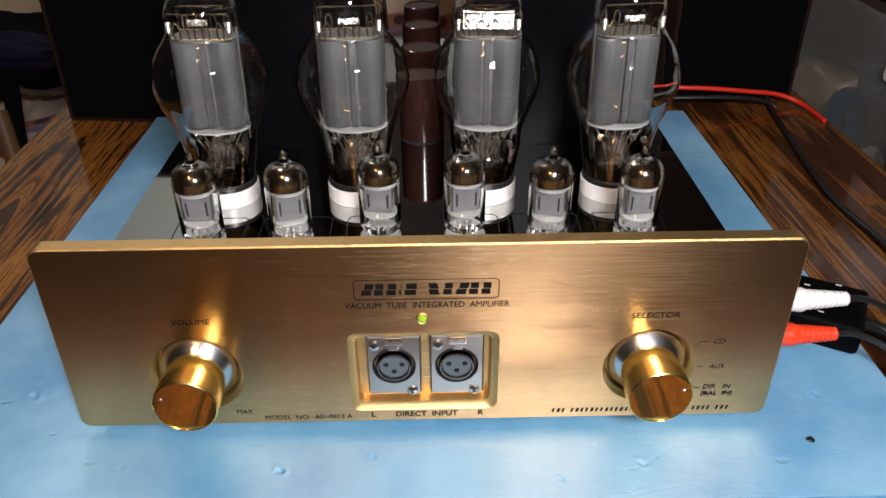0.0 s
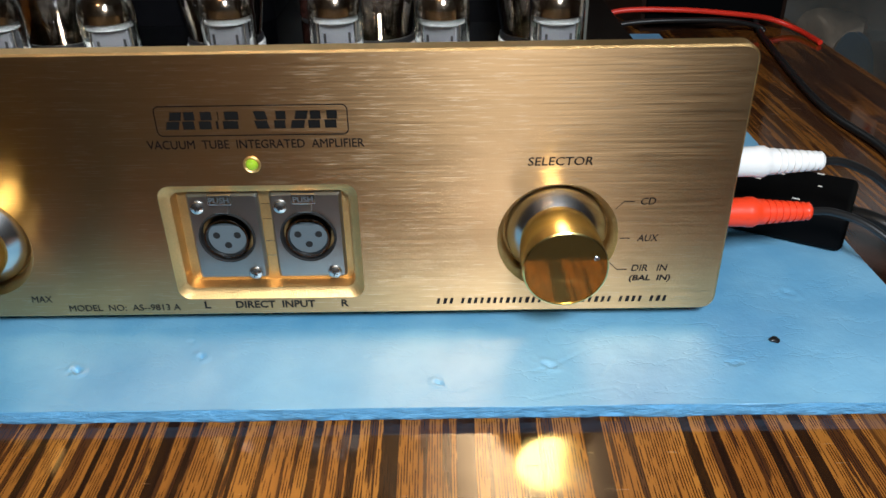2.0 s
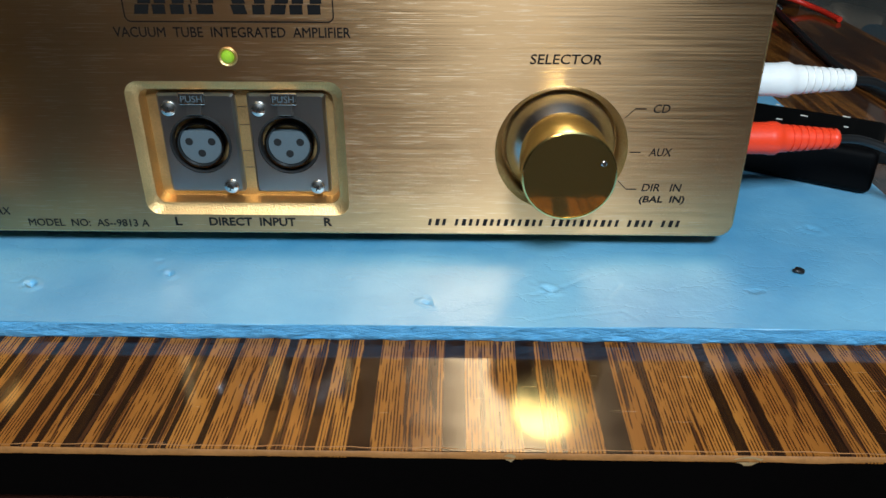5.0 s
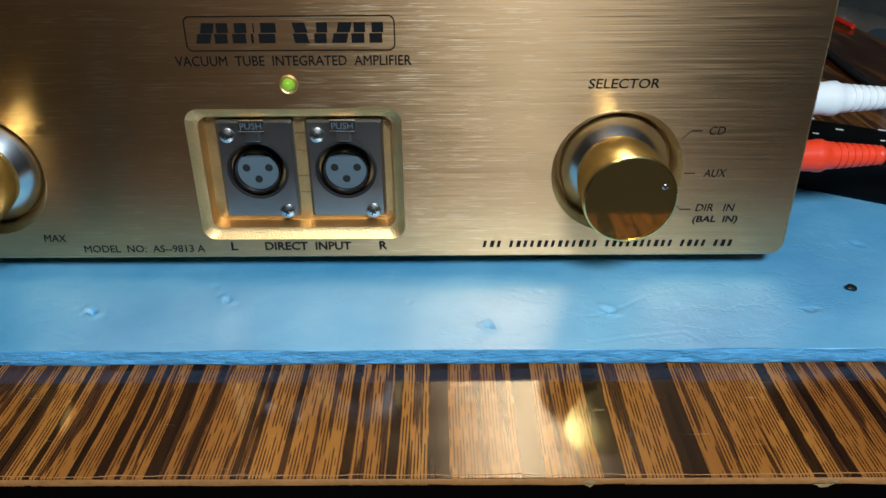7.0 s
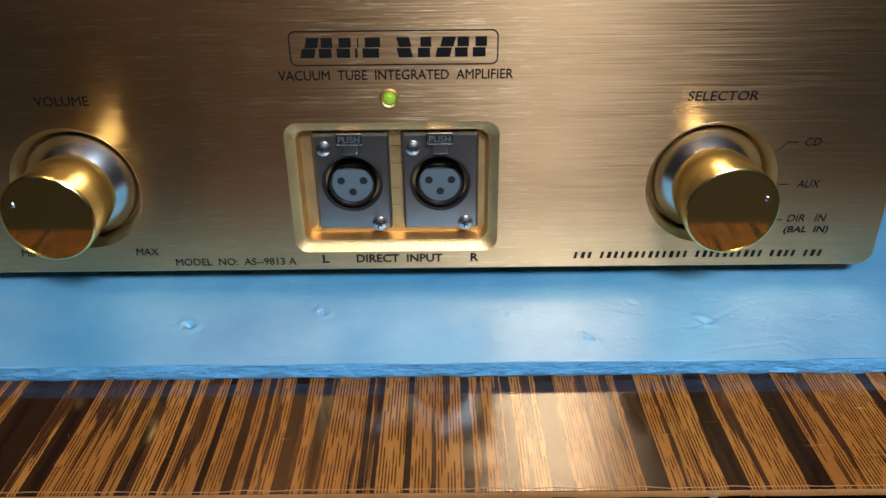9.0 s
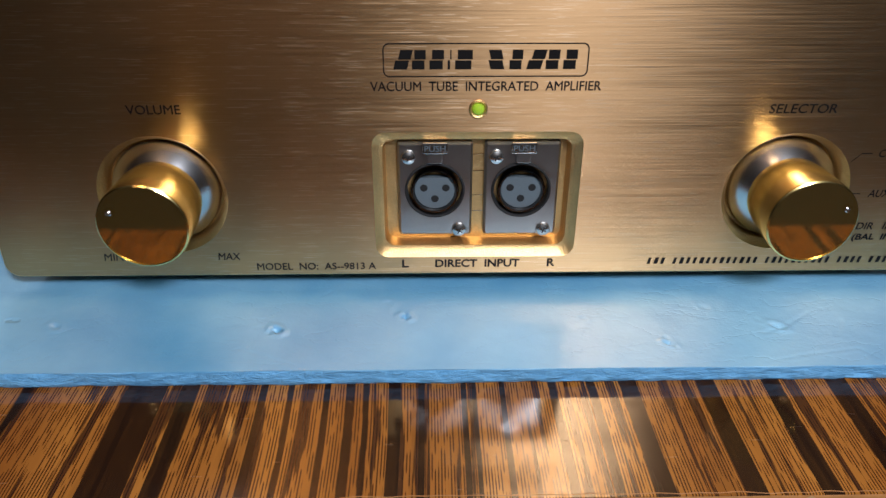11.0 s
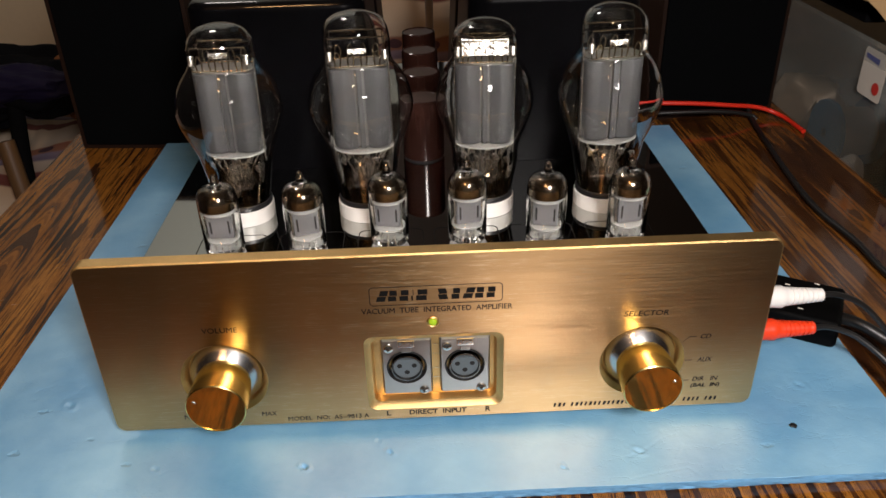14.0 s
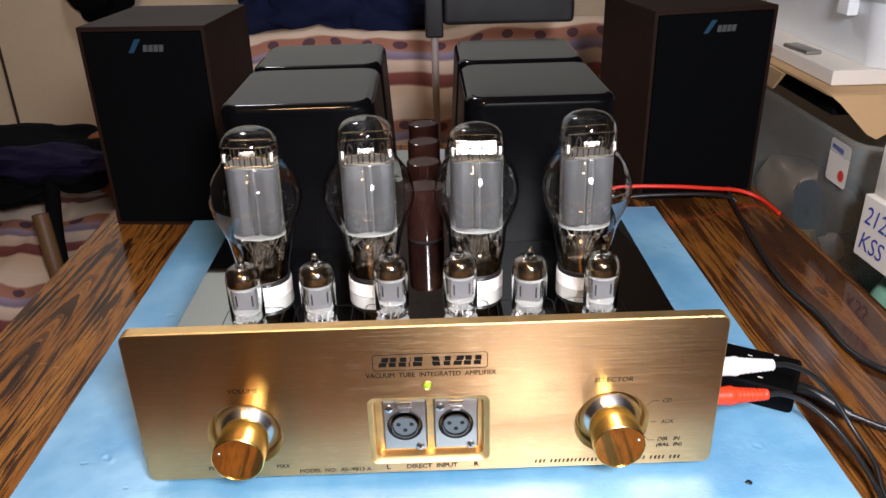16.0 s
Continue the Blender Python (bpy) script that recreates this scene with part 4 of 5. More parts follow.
            part("transformer_cover", bm, BLACK_LACQUER, a, "glossy black lacquered transformer cover", 50).data.materials.append(BLACK_SIDE)
    # smoothing capacitors
    for y in (0.1975, 0.2530, 0.3080, 0.3630):
        can = part("capacitor", lathe([(0, ZC + 0.0012), (0.0138, ZC + 0.0012), (0.0142, ZC + 0.0018), (0.0142, ZC + 0.0405), (0.0138, ZC + 0.0420), (0.0128, ZC + 0.0425), (0.0122, ZC + 0.0418)], (0, y, 0), 48), CAP_BROWN, a, "brown sleeved electrolytic capacitor")
        part("capacitor_end", lathe([(0.0124, ZC + 0.0417), (0, ZC + 0.0417)], (0, y, 0), 40), CAP_TOP, can)
        # black ring put in as the shadow line between can and reflection
        part("shadow_ring", lathe([(0, ZC), (0.0136, ZC), (0.0136, ZC + 0.0013), (0, ZC + 0.0013)], (0, y, 0), 40), HOLE, can, "black ring standing for the shadow line under the can")
    return a


TUBE_X = [-0.1105, -0.0660, -0.0212, 0.0217, 0.0640, 0.1085]
build_amplifier()


# ---- vacuum tubes ----
def walled(outer, inner):
    """A closed glass wall: the outer skin looks out, the inner one into the hollow."""
    bmesh.ops.recalc_face_normals(outer, faces=outer.faces)
    bmesh.ops.recalc_face_normals(inner, faces=inner.faces)
    bmesh.ops.reverse_faces(inner, faces=inner.faces)
    return joined(outer, inner)


def build_small_tube(at):
    t = thing("preamp_tube", at, "small glass preamplifier tube with a dark mirrored top, in the amplifier", "vacuum tube", "small tubes in the front row")
    X, Y, Z = at
    prof = [(0, 0), (0.0085, 0.0), (0.0102, 0.0012), (0.0106, 0.004), (0.0108, 0.027), (0.0107, 0.0325), (0.0099, 0.0362), (0.0080, 0.0388), (0.0052, 0.0402), (0.0030, 0.0408), (0.0020, 0.0420), (0.0019, 0.0440), (0.0013, 0.0462), (0.0, 0.0472)]
    out = lathe(prof, at, 40)
    inn = lathe([(0, 0.0042), (0.0092, 0.0042), (0.0099, 0.006), (0.0102, 0.027), (0.0101, 0.0322), (0.0093, 0.0355), (0.0075, 0.0380), (0.0048, 0.0393), (0, 0.0398)], at, 40)
    g = part("glass_bulb", walled(out, inn), GLASS, t, "clear glass bulb with a drawn tip", 60, False)
    g.visible_shadow = False
    part("getter_flash", lathe([(0.0100, 0.0285), (0.0099, 0.0318), (0.0091, 0.0351), (0.0073, 0.0376), (0.0046, 0.0389), (0, 0.0394)], at, 40), GETTER, t, "dark brown mirrored getter film", 60)
    for z in (0.0262, 0.0100):
        part("mica_disc", lathe([(0, z - 0.0003), (0.0090, z - 0.0003), (0.0090, z + 0.0003), (0, z + 0.0003)], at, 20), MICA, t, "pale mica spacer")
    part("anode", box(X - 0.0068, X + 0.0068, Y - 0.0044, Y + 0.0044, Z + 0.0108, Z + 0.0250, 0.0009, 2), ANODE_PALE, t, "pale grey anode plate")
    for sx in (-1, 1):
        part("anode_slot", box(X + sx * 0.0048 - 0.0005, X + sx * 0.0048 + 0.0005, Y - 0.0046, Y - 0.0043, Z + 0.0140, Z + 0.0215), HOLE, t, "dark slot in the plate")
    part("shield", lathe([(0.0085, 0.0262), (0.0088, 0.0285), (0.0070, 0.0288), (0, 0.0288)], at, 24), MICA, t)
    for q in (-0.0075, 0.0075):
        part("support_rod", cord([(X + q, Y - 0.003, Z + 0.005), (X + q, Y - 0.003, Z + 0.029)], 0.0004, 6, 1, smooth=False), WIRE, t)
    for j in range(9):
        an = 2 * math.pi * (j + 0.5) / 10
        part("pin", lathe([(0, -0.0012), (0.0005, -0.0012), (0.0005, 0.0060), (0, 0.0065)], (X + 0.0059 * math.cos(an), Y + 0.0059 * math.sin(an), Z), 6), WIRE, t)
    return t


SMALL_Z = ZC + 0.0030
small = build_small_tube((TUBE_X[0], 0.068, SMALL_Z))
for n, x in enumerate(TUBE_X[1:]):
    copy_thing(small, pose(x, 0.074 if n in (1, 2) else 0.068, SMALL_Z, 0, 0, (17, -8, 9, -14, 6)[n]))


def build_power_tube(at, turn, tall=0.0, lean=0.0, plate_bright=False):
    """One power triode; tall lengthens its dome, lean tips it sideways, and one has a broad bright plate under the dome."""
    t = thing("power_tube", at, "large glass power triode with " + ("a bright mirrored plate inside its dome" if plate_bright else "grey plates in a white ceramic base"), "vacuum tube", "large power tubes")
    X, Y, Z = at
    part("ceramic_base", lathe([(0, 0), (0.0172, 0), (0.0175, 0.0006), (0.0175, 0.0086), (0.0170, 0.0092), (0.0150, 0.0092), (0, 0.0092)], at, 56), CERAMIC, t, "white ceramic ring base")
    part("base_sleeve", lathe([(0.0169, 0.0093), (0.0169, 0.0112), (0.0164, 0.0118), (0.0150, 0.0118)], at, 56), BLACK_STEEL, t, "dark metal sleeve round the neck")
    keys = [(0.0158, 0.0102), (0.0163, 0.0130), (0.0173, 0.0190), (0.0190, 0.0290), (0.0212, 0.0405), (0.0246, 0.0500), (0.0280, 0.0590), (0.0296, 0.0665), (0.0290, 0.0720), (0.0274, 0.0785), (0.0261, 0.0815),
            (0.0245, 0.0845), (0.0224, 0.0875), (0.0202, 0.0905), (0.0190, 0.0930), (0.0185, 0.0960), (0.0184, 0.1015 + 0.6 * tall), (0.0175, 0.1070 + tall), (0.0153, 0.1115 + tall), (0.0113, 0.1145 + tall), (0.0058, 0.1160 + tall), (0.0010, 0.1163 + tall)]
    if plate_bright:
        keys = [(r if h < 0.03 or h > 0.093 else r * 0.93, h) for r, h in keys]
    curve = [(p.x, p.y) for p in spline([(r, h, 0) for r, h in keys], 4)]
    prof = [(0, 0.0095), (0.0130, 0.0095)] + curve + [(0, 0.1163 + tall)]
    inn = [(max(r - 0.0006, 0), h + (0.0008 if h < 0.0105 else (-0.0006 if h > 0.106 else 0))) for r, h in prof]
    g = part("glass_bulb", walled(lathe(prof, at, 72), lathe(inn, at, 72)), GLASS, t, "clear bottle-shaped glass bulb", 60, False)
    g.visible_shadow = False
    film = [(r - 0.0008, h) for r, h in curve if 0.0118 < h < 0.046]
    part("getter_flash", lathe(film, at, 56), NECK_GETTER, t, "brown mirrored getter film round the neck", 60)
    # two folded halves of the plate, with a narrow strip between them
    low, high = 0.0440, 0.0895
    for sx in (-1, 1):
        bm = bmesh.new()
        half = []
        for i in range(25):
            q = radians(-90 + 180 * i / 24)
            c, s = max(math.cos(q), 0.0), math.sin(q)
            half.append((sx * (0.0029 + 0.0137 * c ** 0.5), math.copysign(0.0096 * abs(s) ** 0.7, s) * (0.80 if c < 0.06 else 1.0)))
        rings = [loop(bm, [(X + x * k_, Y + y * k_, Z + z) for x, y in half])[0] for z, k_ in ((low, 0.95), (low + 0.001, 1.0), (0.0560, 1.0), (0.0760, 1.0), (high - 0.001, 1.0), (high, 0.95))]
        for a, b in zip(rings, rings[1:]):
            strip(bm, a, b)
        bm.faces.new(rings[0])
        bm.faces.new(rings[-1])
        part("anode", bm, ANODE, t, "grey carbonised plate", 55)
        part("support_rod", cord([(X + sx * 0.0165, Y - 0.001, Z + 0.036), (X + sx * 0.0165, Y - 0.001, Z + high + 0.006)], 0.0006, 8, 1, smooth=False), WIRE, t, "bright side rod")
    part("centre_strip", box(X - 0.0016, X + 0.0016, Y - 0.0086, Y - 0.0070, Z + low, Z + high, 0.0004, 2), ANODE, t, "grey centre strip")
    # added backing; its tone stands for the shade in the gaps
    part("gap_backing", box(X - 0.0040, X + 0.0040, Y - 0.0062, Y - 0.0056, Z + low + 0.0005, Z + high - 0.0005), MICA_DARK, t, "added backing that tones the shaded gaps beside the centre strip")
    stem = [(0.0112, 0.0126), (0.0104, 0.0180), (0.0086, 0.0240), (0.0066, 0.0290), (0.0056, 0.0335), (0.0050, 0.0350), (0.0, 0.0353)]
    part("glass_stem", lathe(stem, at, 40), STEM_GLASS, t, "pressed glass stem holding the wires", 60)
    for z in (0.0570, 0.0720):
        part("filament_clip", box(X - 0.0022, X + 0.0022, Y - 0.0078, Y - 0.0072, Z + z, Z + z + 0.0006), WIRE, t)
    for z, r, m in ((0.0424, 0.0172, MICA), (high + 0.0010, 0.0160, MICA_DARK)):
        bm = lathe([(0, z - 0.0004), (r, z - 0.0004), (r, z + 0.0004), (0, z + 0.0004)], (0, 0, 0), 40)
        bmesh.ops.scale(bm, vec=(1, 0.74, 1), verts=bm.verts)
        bmesh.ops.translate(bm, vec=at, verts=bm.verts)
        part("mica_spacer", bm, m, t, "oval mica spacer")
    # wire cage with filament hooks under the dome
    foot, roof = high + 0.0015, 0.1050 + 0.7 * tall
    for sy in (-0.0085, 0.0085):
        part("cage_frame", cord([(X - 0.0145, Y + sy, Z + foot), (X - 0.0145, Y + sy, Z + roof), (X + 0.0145, Y + sy, Z + roof), (X + 0.0145, Y + sy, Z + foot), (X - 0.0145, Y + sy, Z + foot)], 0.00045, 8, 1, smooth=False), CAGE, t, "thin nickel cage wire")
        for q in range(4):
            xq = X - 0.0105 + 0.0070 * q
            part("filament_hook", cord([(xq - 0.0012, Y + sy, Z + foot), (xq - 0.0016, Y + sy - 0.001, Z + foot + 0.005), (xq, Y + sy - 0.0015, Z + foot + 0.0085), (xq + 0.0016, Y + sy - 0.001, Z + foot + 0.005), (xq + 0.0012, Y + sy, Z + foot)], 0.00045, 8, 4), CAGE, t, "nickel filament hook")
    for sx in (-1, 1):
        coil = [(X + sx * 0.0145 + 0.0013 * math.cos(2 * math.pi * i / 10), Y - 0.0085 + 0.0013 * math.sin(2 * math.pi * i / 10), Z + foot + 0.003 + 0.0007 * i / 10) for i in range(80)]
        part("filament_spring", cord(coil, 0.00035, 6, 1, smooth=False), WIRE, t, "bright coil spring")
    w, h = (0.0125, 0.0046) if plate_bright else (0.0050, 0.0015)
    part("getter_plate", turned(box(-w, w, -0.0003, 0.0003, -h, h, 0.0002, 1), pose(X, Y - 0.0092, Z + foot + 0.0085, -22)), CRINKLED, t, "bright nickel getter plate")
    # wires down to the base
    for q in (-0.0145, -0.0085, -0.0030, 0.0030, 0.0085, 0.0145):
        part("support_wire", cord([(X + q * 0.36, Y - 0.001, Z + 0.0240), (X + q * 0.62, Y - 0.004, Z + 0.0330), (X + q, Y - 0.004, Z + 0.0430)], 0.0005, 8, 4), WIRE, t, "nickel support wire")
    for q, z in ((-0.0120, 0.0372), (-0.0085, 0.0400), (-0.0048, 0.0350), (0.0010, 0.0385), (0.0060, 0.0362), (0.0095, 0.0398), (0.0125, 0.0340)):
        part("clamp", turned(box(-0.0016, 0.0016, -0.0004, 0.0004, -0.0022, 0.0022, 0.0003, 1), pose(X + q, Y - 0.0095, Z + z, 14, 20 * math.sin(900 * q), 40 * math.cos(700 * q))), WIRE, t, "small bright clamp")
    t.rotation_euler = (0, radians(lean), radians(turn))
    return t


for x, turn, tall, lean, bright in ((-0.1090, 0, -0.0022, 0.6, False), (-0.0350, 4, 0.0022, 0.0, False), (0.0348, -3, -0.0040, 0.0, True), (0.1070, 5, 0.0018, -0.9, False)):
    build_power_tube((x, 0.1180, ZC + 0.0001), turn, tall, lean, bright)


# ---- loudspeakers ----
def build_speaker(place, turn, high, wide=0.125, deep=0.135):
    t = thing("loudspeaker", place, "dark walnut bookshelf loudspeaker with a black cloth grille", "loudspeaker", "pair of loudspeakers behind the amplifier")
    p = Vector(place)
    w = wide / 2
    # the front looks towards -y before the turn
    bm = bmesh.new()
    o, e1 = loop(bm, rounded(-w, w, 0.0, high, 0.0015, 0.0, 2))
    i, e2 = loop(bm, rounded(-w + 0.0035, w - 0.0035, 0.0035, high - 0.0045, 0.0015, 0.0, 2))
    bmesh.ops.triangle_fill(bm, use_beauty=True, use_dissolve=False, edges=e1 + e2)
    b, _ = loop(bm, rounded(-w, w, 0.0, high, 0.0015, deep, 2))
    strip(bm, o, b)
    bm.faces.new(b)
    d, _ = loop(bm, rounded(-w + 0.0035, w - 0.0035, 0.0035, high - 0.0045, 0.0015, 0.012, 2))
    strip(bm, i, d)
    bm.faces.new(d)
    bmesh.ops.translate(bm, vec=p, verts=bm.verts)
    part("cabinet", bm, WALNUT, t, "dark walnut veneer cabinet")
    grille = part("grille", turned(box(-w + 0.0039, w - 0.0039, -0.002, 0.0115, 0.0039, high - 0.0049, 0.002, 2), Matrix.Translation(p)), GRILLE, t, "black cloth grille")
    bm = bmesh.new()
    v = [bm.verts.new(q) for q in ((-0.014, -0.0024, high - 0.0245), (-0.009, -0.0024, high - 0.0245), (0.000, -0.0024, high - 0.0115), (-0.006, -0.0024, high - 0.0115))]
    bm.faces.new(v)
    bmesh.ops.translate(bm, vec=p, verts=bm.verts)
    part("badge_slash", bm, LOGO_BLUE, grille, "blue slanted badge shape")
    bm = None
    for k_ in range(4):
        bm = bar(0.0005 + 0.0052 * k_, 0.0048 + 0.0052 * k_, high - 0.0235, high - 0.017, -0.0024, 0.15, bm=bm)
    bmesh.ops.translate(bm, vec=p, verts=bm.verts)
    part("badge_bars", bm, LOGO_GREY, grille, "pale grey badge bars")
    t.rotation_euler = (0, 0, radians(turn))
    return t


build_speaker((-0.2665, 0.4100, 0.0), -5, 0.205)
build_speaker((0.2972, 0.4442, 0.0), 9, 0.2018, 0.1324)


# ---- plugs and cables at the amplifier's side ----
def build_plug(z, material, what, way):
    y = 0.030
    t = thing(what, (0.158, y, z), ("white" if material is PLUG_WHITE else "red") + " phono plug with a black cable, in the amplifier's side", "plug")
    prof = [(0, 0.1585), (0.0056, 0.1585), (0.0057, 0.1800), (0.0060, 0.1812), (0.0060, 0.1835), (0.0052, 0.1850)]
    for i in range(7):
        xa = 0.1862 + 0.0026 * i
        r = 0.0050 - 0.00022 * i
        prof += [(r, xa), (r, xa + 0.0016), (r - 0.0006, xa + 0.0018), (r - 0.0006, xa + 0.0025)]
    prof += [(0.0036, 0.2050), (0.0030, 0.2058), (0, 0.2058)]
    part("sleeve", lathe(prof, (0, y, z), 32, "x"), material, t, "ribbed plastic sleeve")
    part("cable", cord([(0.2050, y, z)] + way, 0.0016, 10, 8), RUBBER, t, "black rubber cable")


build_plug(0.0585, PLUG_WHITE, "phono_plug", [(0.216, 0.032, 0.0565), (0.232, 0.034, 0.048), (0.2460, 0.0300, 0.0340), (0.2560, 0.0180, 0.0180), (0.2610, -0.0020, 0.0082), (0.2570, -0.0250, 0.0030), (0.2600, -0.0600, 0.0025), (0.2700, -0.0850, 0.0025)])
build_plug(0.0372, PLUG_RED, "phono_plug", [(0.216, 0.031, 0.0360), (0.230, 0.028, 0.0310), (0.2430, 0.0180, 0.0220), (0.2500, 0.0020, 0.0140), (0.2520, -0.0160, 0.0086), (0.2480, -0.0380, 0.0084), (0.2460, -0.0600, 0.0025), (0.2490, -0.0860, 0.0025)])

t = thing("power_adapter", (0.215, 0.092, 0.0065), "black plastic power adapter lying on the blue foam", "adapter")
bm = turned(box(-0.038, 0.036, -0.019, 0.024, 0.0, 0.018, 0.003, 3), pose(0.2110, 0.0820, 0.0066, 0, 0, -30))
part("case", bm, ADAPTER, t, "black plastic case")
bm = None
for u, v, w in ((-0.018, -0.008, 0.006), (-0.006, 0.002, 0.004), (0.012, -0.012, 0.005), (0.020, 0.006, 0.003), (0.002, 0.012, 0.005), (-0.010, 0.022, 0.003), (0.018, 0.020, 0.005)):
    bm = joined(bm, turned(box(u, u + 0.6 * w, v, v + 0.0007, 0.0181, 0.0184), pose(0.2110, 0.0820, 0.0066, 0, 0, -30)))
part("label_bars", bm, WHITE_CARD, t, "pale print on the case")
part("strain_relief", cord([(0.232, 0.074, 0.015), (0.248, 0.058, 0.018), (0.268, 0.042, 0.010)], 0.0036, 12, 6), RUBBER, t)
part("lead", cord([(0.266, 0.0435, 0.0105), (0.290, 0.030, 0.006), (0.330, 0.010, 0.0027), (0.369, -0.004, 0.0027)], 0.0020, 10, 8), RUBBER, t, "black lead")

solo("speaker_cable", cord([(0.3300, 0.4380, 0.012), (0.3290, 0.4200, 0.0030), (0.3190, 0.3537, 0.0028), (0.3085, 0.2700, 0.0028), (0.3060, 0.2200, 0.0028), (0.3110, 0.1752, 0.0028), (0.3105, 0.1258, 0.0028), (0.3260, 0.0959, 0.0028), (0.3690, 0.0700, 0.0028)], 0.0025, 10, 8), RUBBER,
     "black rubber cable lying across the wooden table", "cable")
solo("red_wire", cord([(0.165, 0.432, 0.0022), (0.185, 0.432, 0.010), (0.215, 0.4300, 0.0190), (0.262, 0.4250, 0.0200), (0.306, 0.4260, 0.0160), (0.340, 0.4320, 0.0100), (0.360, 0.4220, 0.0040), (0.366, 0.3850, 0.0022)], 0.0022, 10, 8), WIRE_RED, "thin red loudspeaker wire arching in front of a speaker", "wire")
solo("black_wire", cord([(0.165, 0.4260, 0.0022), (0.190, 0.4240, 0.0050), (0.225, 0.4220, 0.0110), (0.262, 0.4190, 0.0130), (0.300, 0.4190, 0.0120), (0.328, 0.4230, 0.0060), (0.334, 0.4200, 0.0022)], 0.0022, 10, 8), RUBBER, "thin black loudspeaker wire on the table", "wire")


# ---- storage beside the table ----
SHELF_Z = -0.14
solo("side_cabinet", box(0.385, 0.98, 0.02, 0.95, FLOOR_Z, SHELF_Z, 0.004), WALNUT, "low brown cabinet beside the table", "cabinet")


def build_bin():
    t = thing("storage_bin", (0.62, 0.46, SHELF_Z), "translucent grey plastic storage bin with a price sticker", "storage bin")
    bm = bmesh.new()
    rings = []
    for z, gx, y0, y1 in ((SHELF_Z + 0.001, 0.412, 0.325, 0.80), (0.075, 0.400, 0.310, 0.82), (0.078, 0.394, 0.304, 0.826), (0.094, 0.393, 0.303, 0.827), (0.094, 0.402, 0.312, 0.818), (SHELF_Z + 0.004, 0.415, 0.328, 0.797)):
        v, _ = loop(bm, [(p[0], p[2], z) for p in rounded(gx, 0.84, y0, y1, 0.03)])
        rings.append(v)
    for a, b in zip(rings, rings[1:]):
        strip(bm, a, b)
    bm.faces.new(rings[-1])
    bm.faces.new(rings[0])
    part("tub", bm, BIN, t, "hazy clear plastic tub").visible_shadow = False
    bm = bmesh.new()
    v, _ = loop(bm, [(0.3995, p[0], p[2]) for p in rounded(0.333, 0.372, 0.046, 0.088, 0.004)])
    bm.faces.new(v)
    st = part("sticker", bm, WHITE_CARD, t, "white price sticker")
    bm = bmesh.new()
    bm.faces.new([bm.verts.new((0.3990, y, z)) for y, z in ((0.346, 0.077), (0.368, 0.079), (0.368, 0.083), (0.346, 0.082))])
    part("print_bar", bm, INK_BLUE, st)
    part("print_spot", lathe([(0.0055, 0.3990), (0, 0.3990)], (0, 0.343, 0.057), 16, "x"), INK_RED, st)
    return t


build_bin()
# what shows through the bin
t = thing("wire_spool", (0.54, 0.606, SHELF_Z + 0.005), "blue plastic spool of pale wire inside the bin", "spool")
part("winding", lathe([(0.006, -0.024), (0.030, -0.024), (0.032, 0.0), (0.030, 0.024), (0.006, 0.024)], (0.540, 0.606, -0.093), 36, "x"), COPPER, t, "pale coiled wire")
for s in (-0.027, 0.027):
    part("flange", lathe([(0.006, s - 0.003), (0.042, s - 0.003), (0.042, s + 0.003), (0.006, s + 0.003)], (0.540, 0.606, -0.093), 36, "x"), BLUE_PLASTIC, t)
for n, (x, y, z, r, m, lab) in enumerate(((0.497, 0.568, -0.10, 0.017, YELLOW, "small yellow and white part inside the bin"), (0.475, 0.600, -0.095, 0.018, WHITE_CARD, "pale knob inside the bin"), (0.53, 0.70, -0.09, 0.050, COPPER, "pale bundle inside the bin"), (0.520, 0.545, -0.12, 0.018, WHITE_CARD, "pale scrap inside the bin"))):
    bm = bmesh.new()
    bmesh.ops.create_icosphere(bm, subdivisions=3, radius=r)
    for v in bm.verts:
        v.co *= 1 + 0.35 * noise.noise(v.co * (1.6 / r) + Vector((n, 0, 0)))
    bmesh.ops.scale(bm, vec=(0.8, 1.1, 0.9), verts=bm.verts)
    low = min(v.co.z for v in bm.verts)
    bmesh.ops.translate(bm, vec=(x, y, (SHELF_Z + 0.0045 - low) if n != 2 else z), verts=bm.verts)
    solo(("toy_part", "pale_knob", "wire_bundle", "paper_scrap")[n], bm, m, lab, "odds and ends")

t = thing("cardboard_box", (0.62, 0.56, 0.094), "brown cardboard box with a drooping flap on the storage bin", "cardboard box")
part("lid", box(0.404, 0.86, 0.400, 0.80, 0.1195, 0.1225, 0.001), CARDBOARD, t)
bm = bmesh.new()
face = [(0.402, 0.394, 0.1222), (0.412, 0.392, 0.114), (0.440, 0.384, 0.0845), (0.450, 0.383, 0.0795), (0.470, 0.383, 0.0920), (0.620, 0.385, 0.0960), (0.620, 0.394, 0.1222)]
a = [bm.verts.new(p) for p in face]
b = [bm.verts.new((p[0] + 0.001, p[1] + 0.0035, p[2])) for p in face]
bm.faces.new(a)
bm.faces.new(b)
strip(bm, a, b)
part("flap", bm, CARDBOARD, t, "drooping torn cardboard flap")
bm = bmesh.new()
face = [(0.3995, 0.64, 0.1222), (0.3985, 0.62, 0.108), (0.3975, 0.52, 0.099), (0.3990, 0.50, 0.1200)]
a = [bm.verts.new(p) for p in face]
b = [bm.verts.new((p[0] + 0.0035, p[1], p[2])) for p in face]
bm.faces.new(a)
bm.faces.new(b)
strip(bm, a, b)
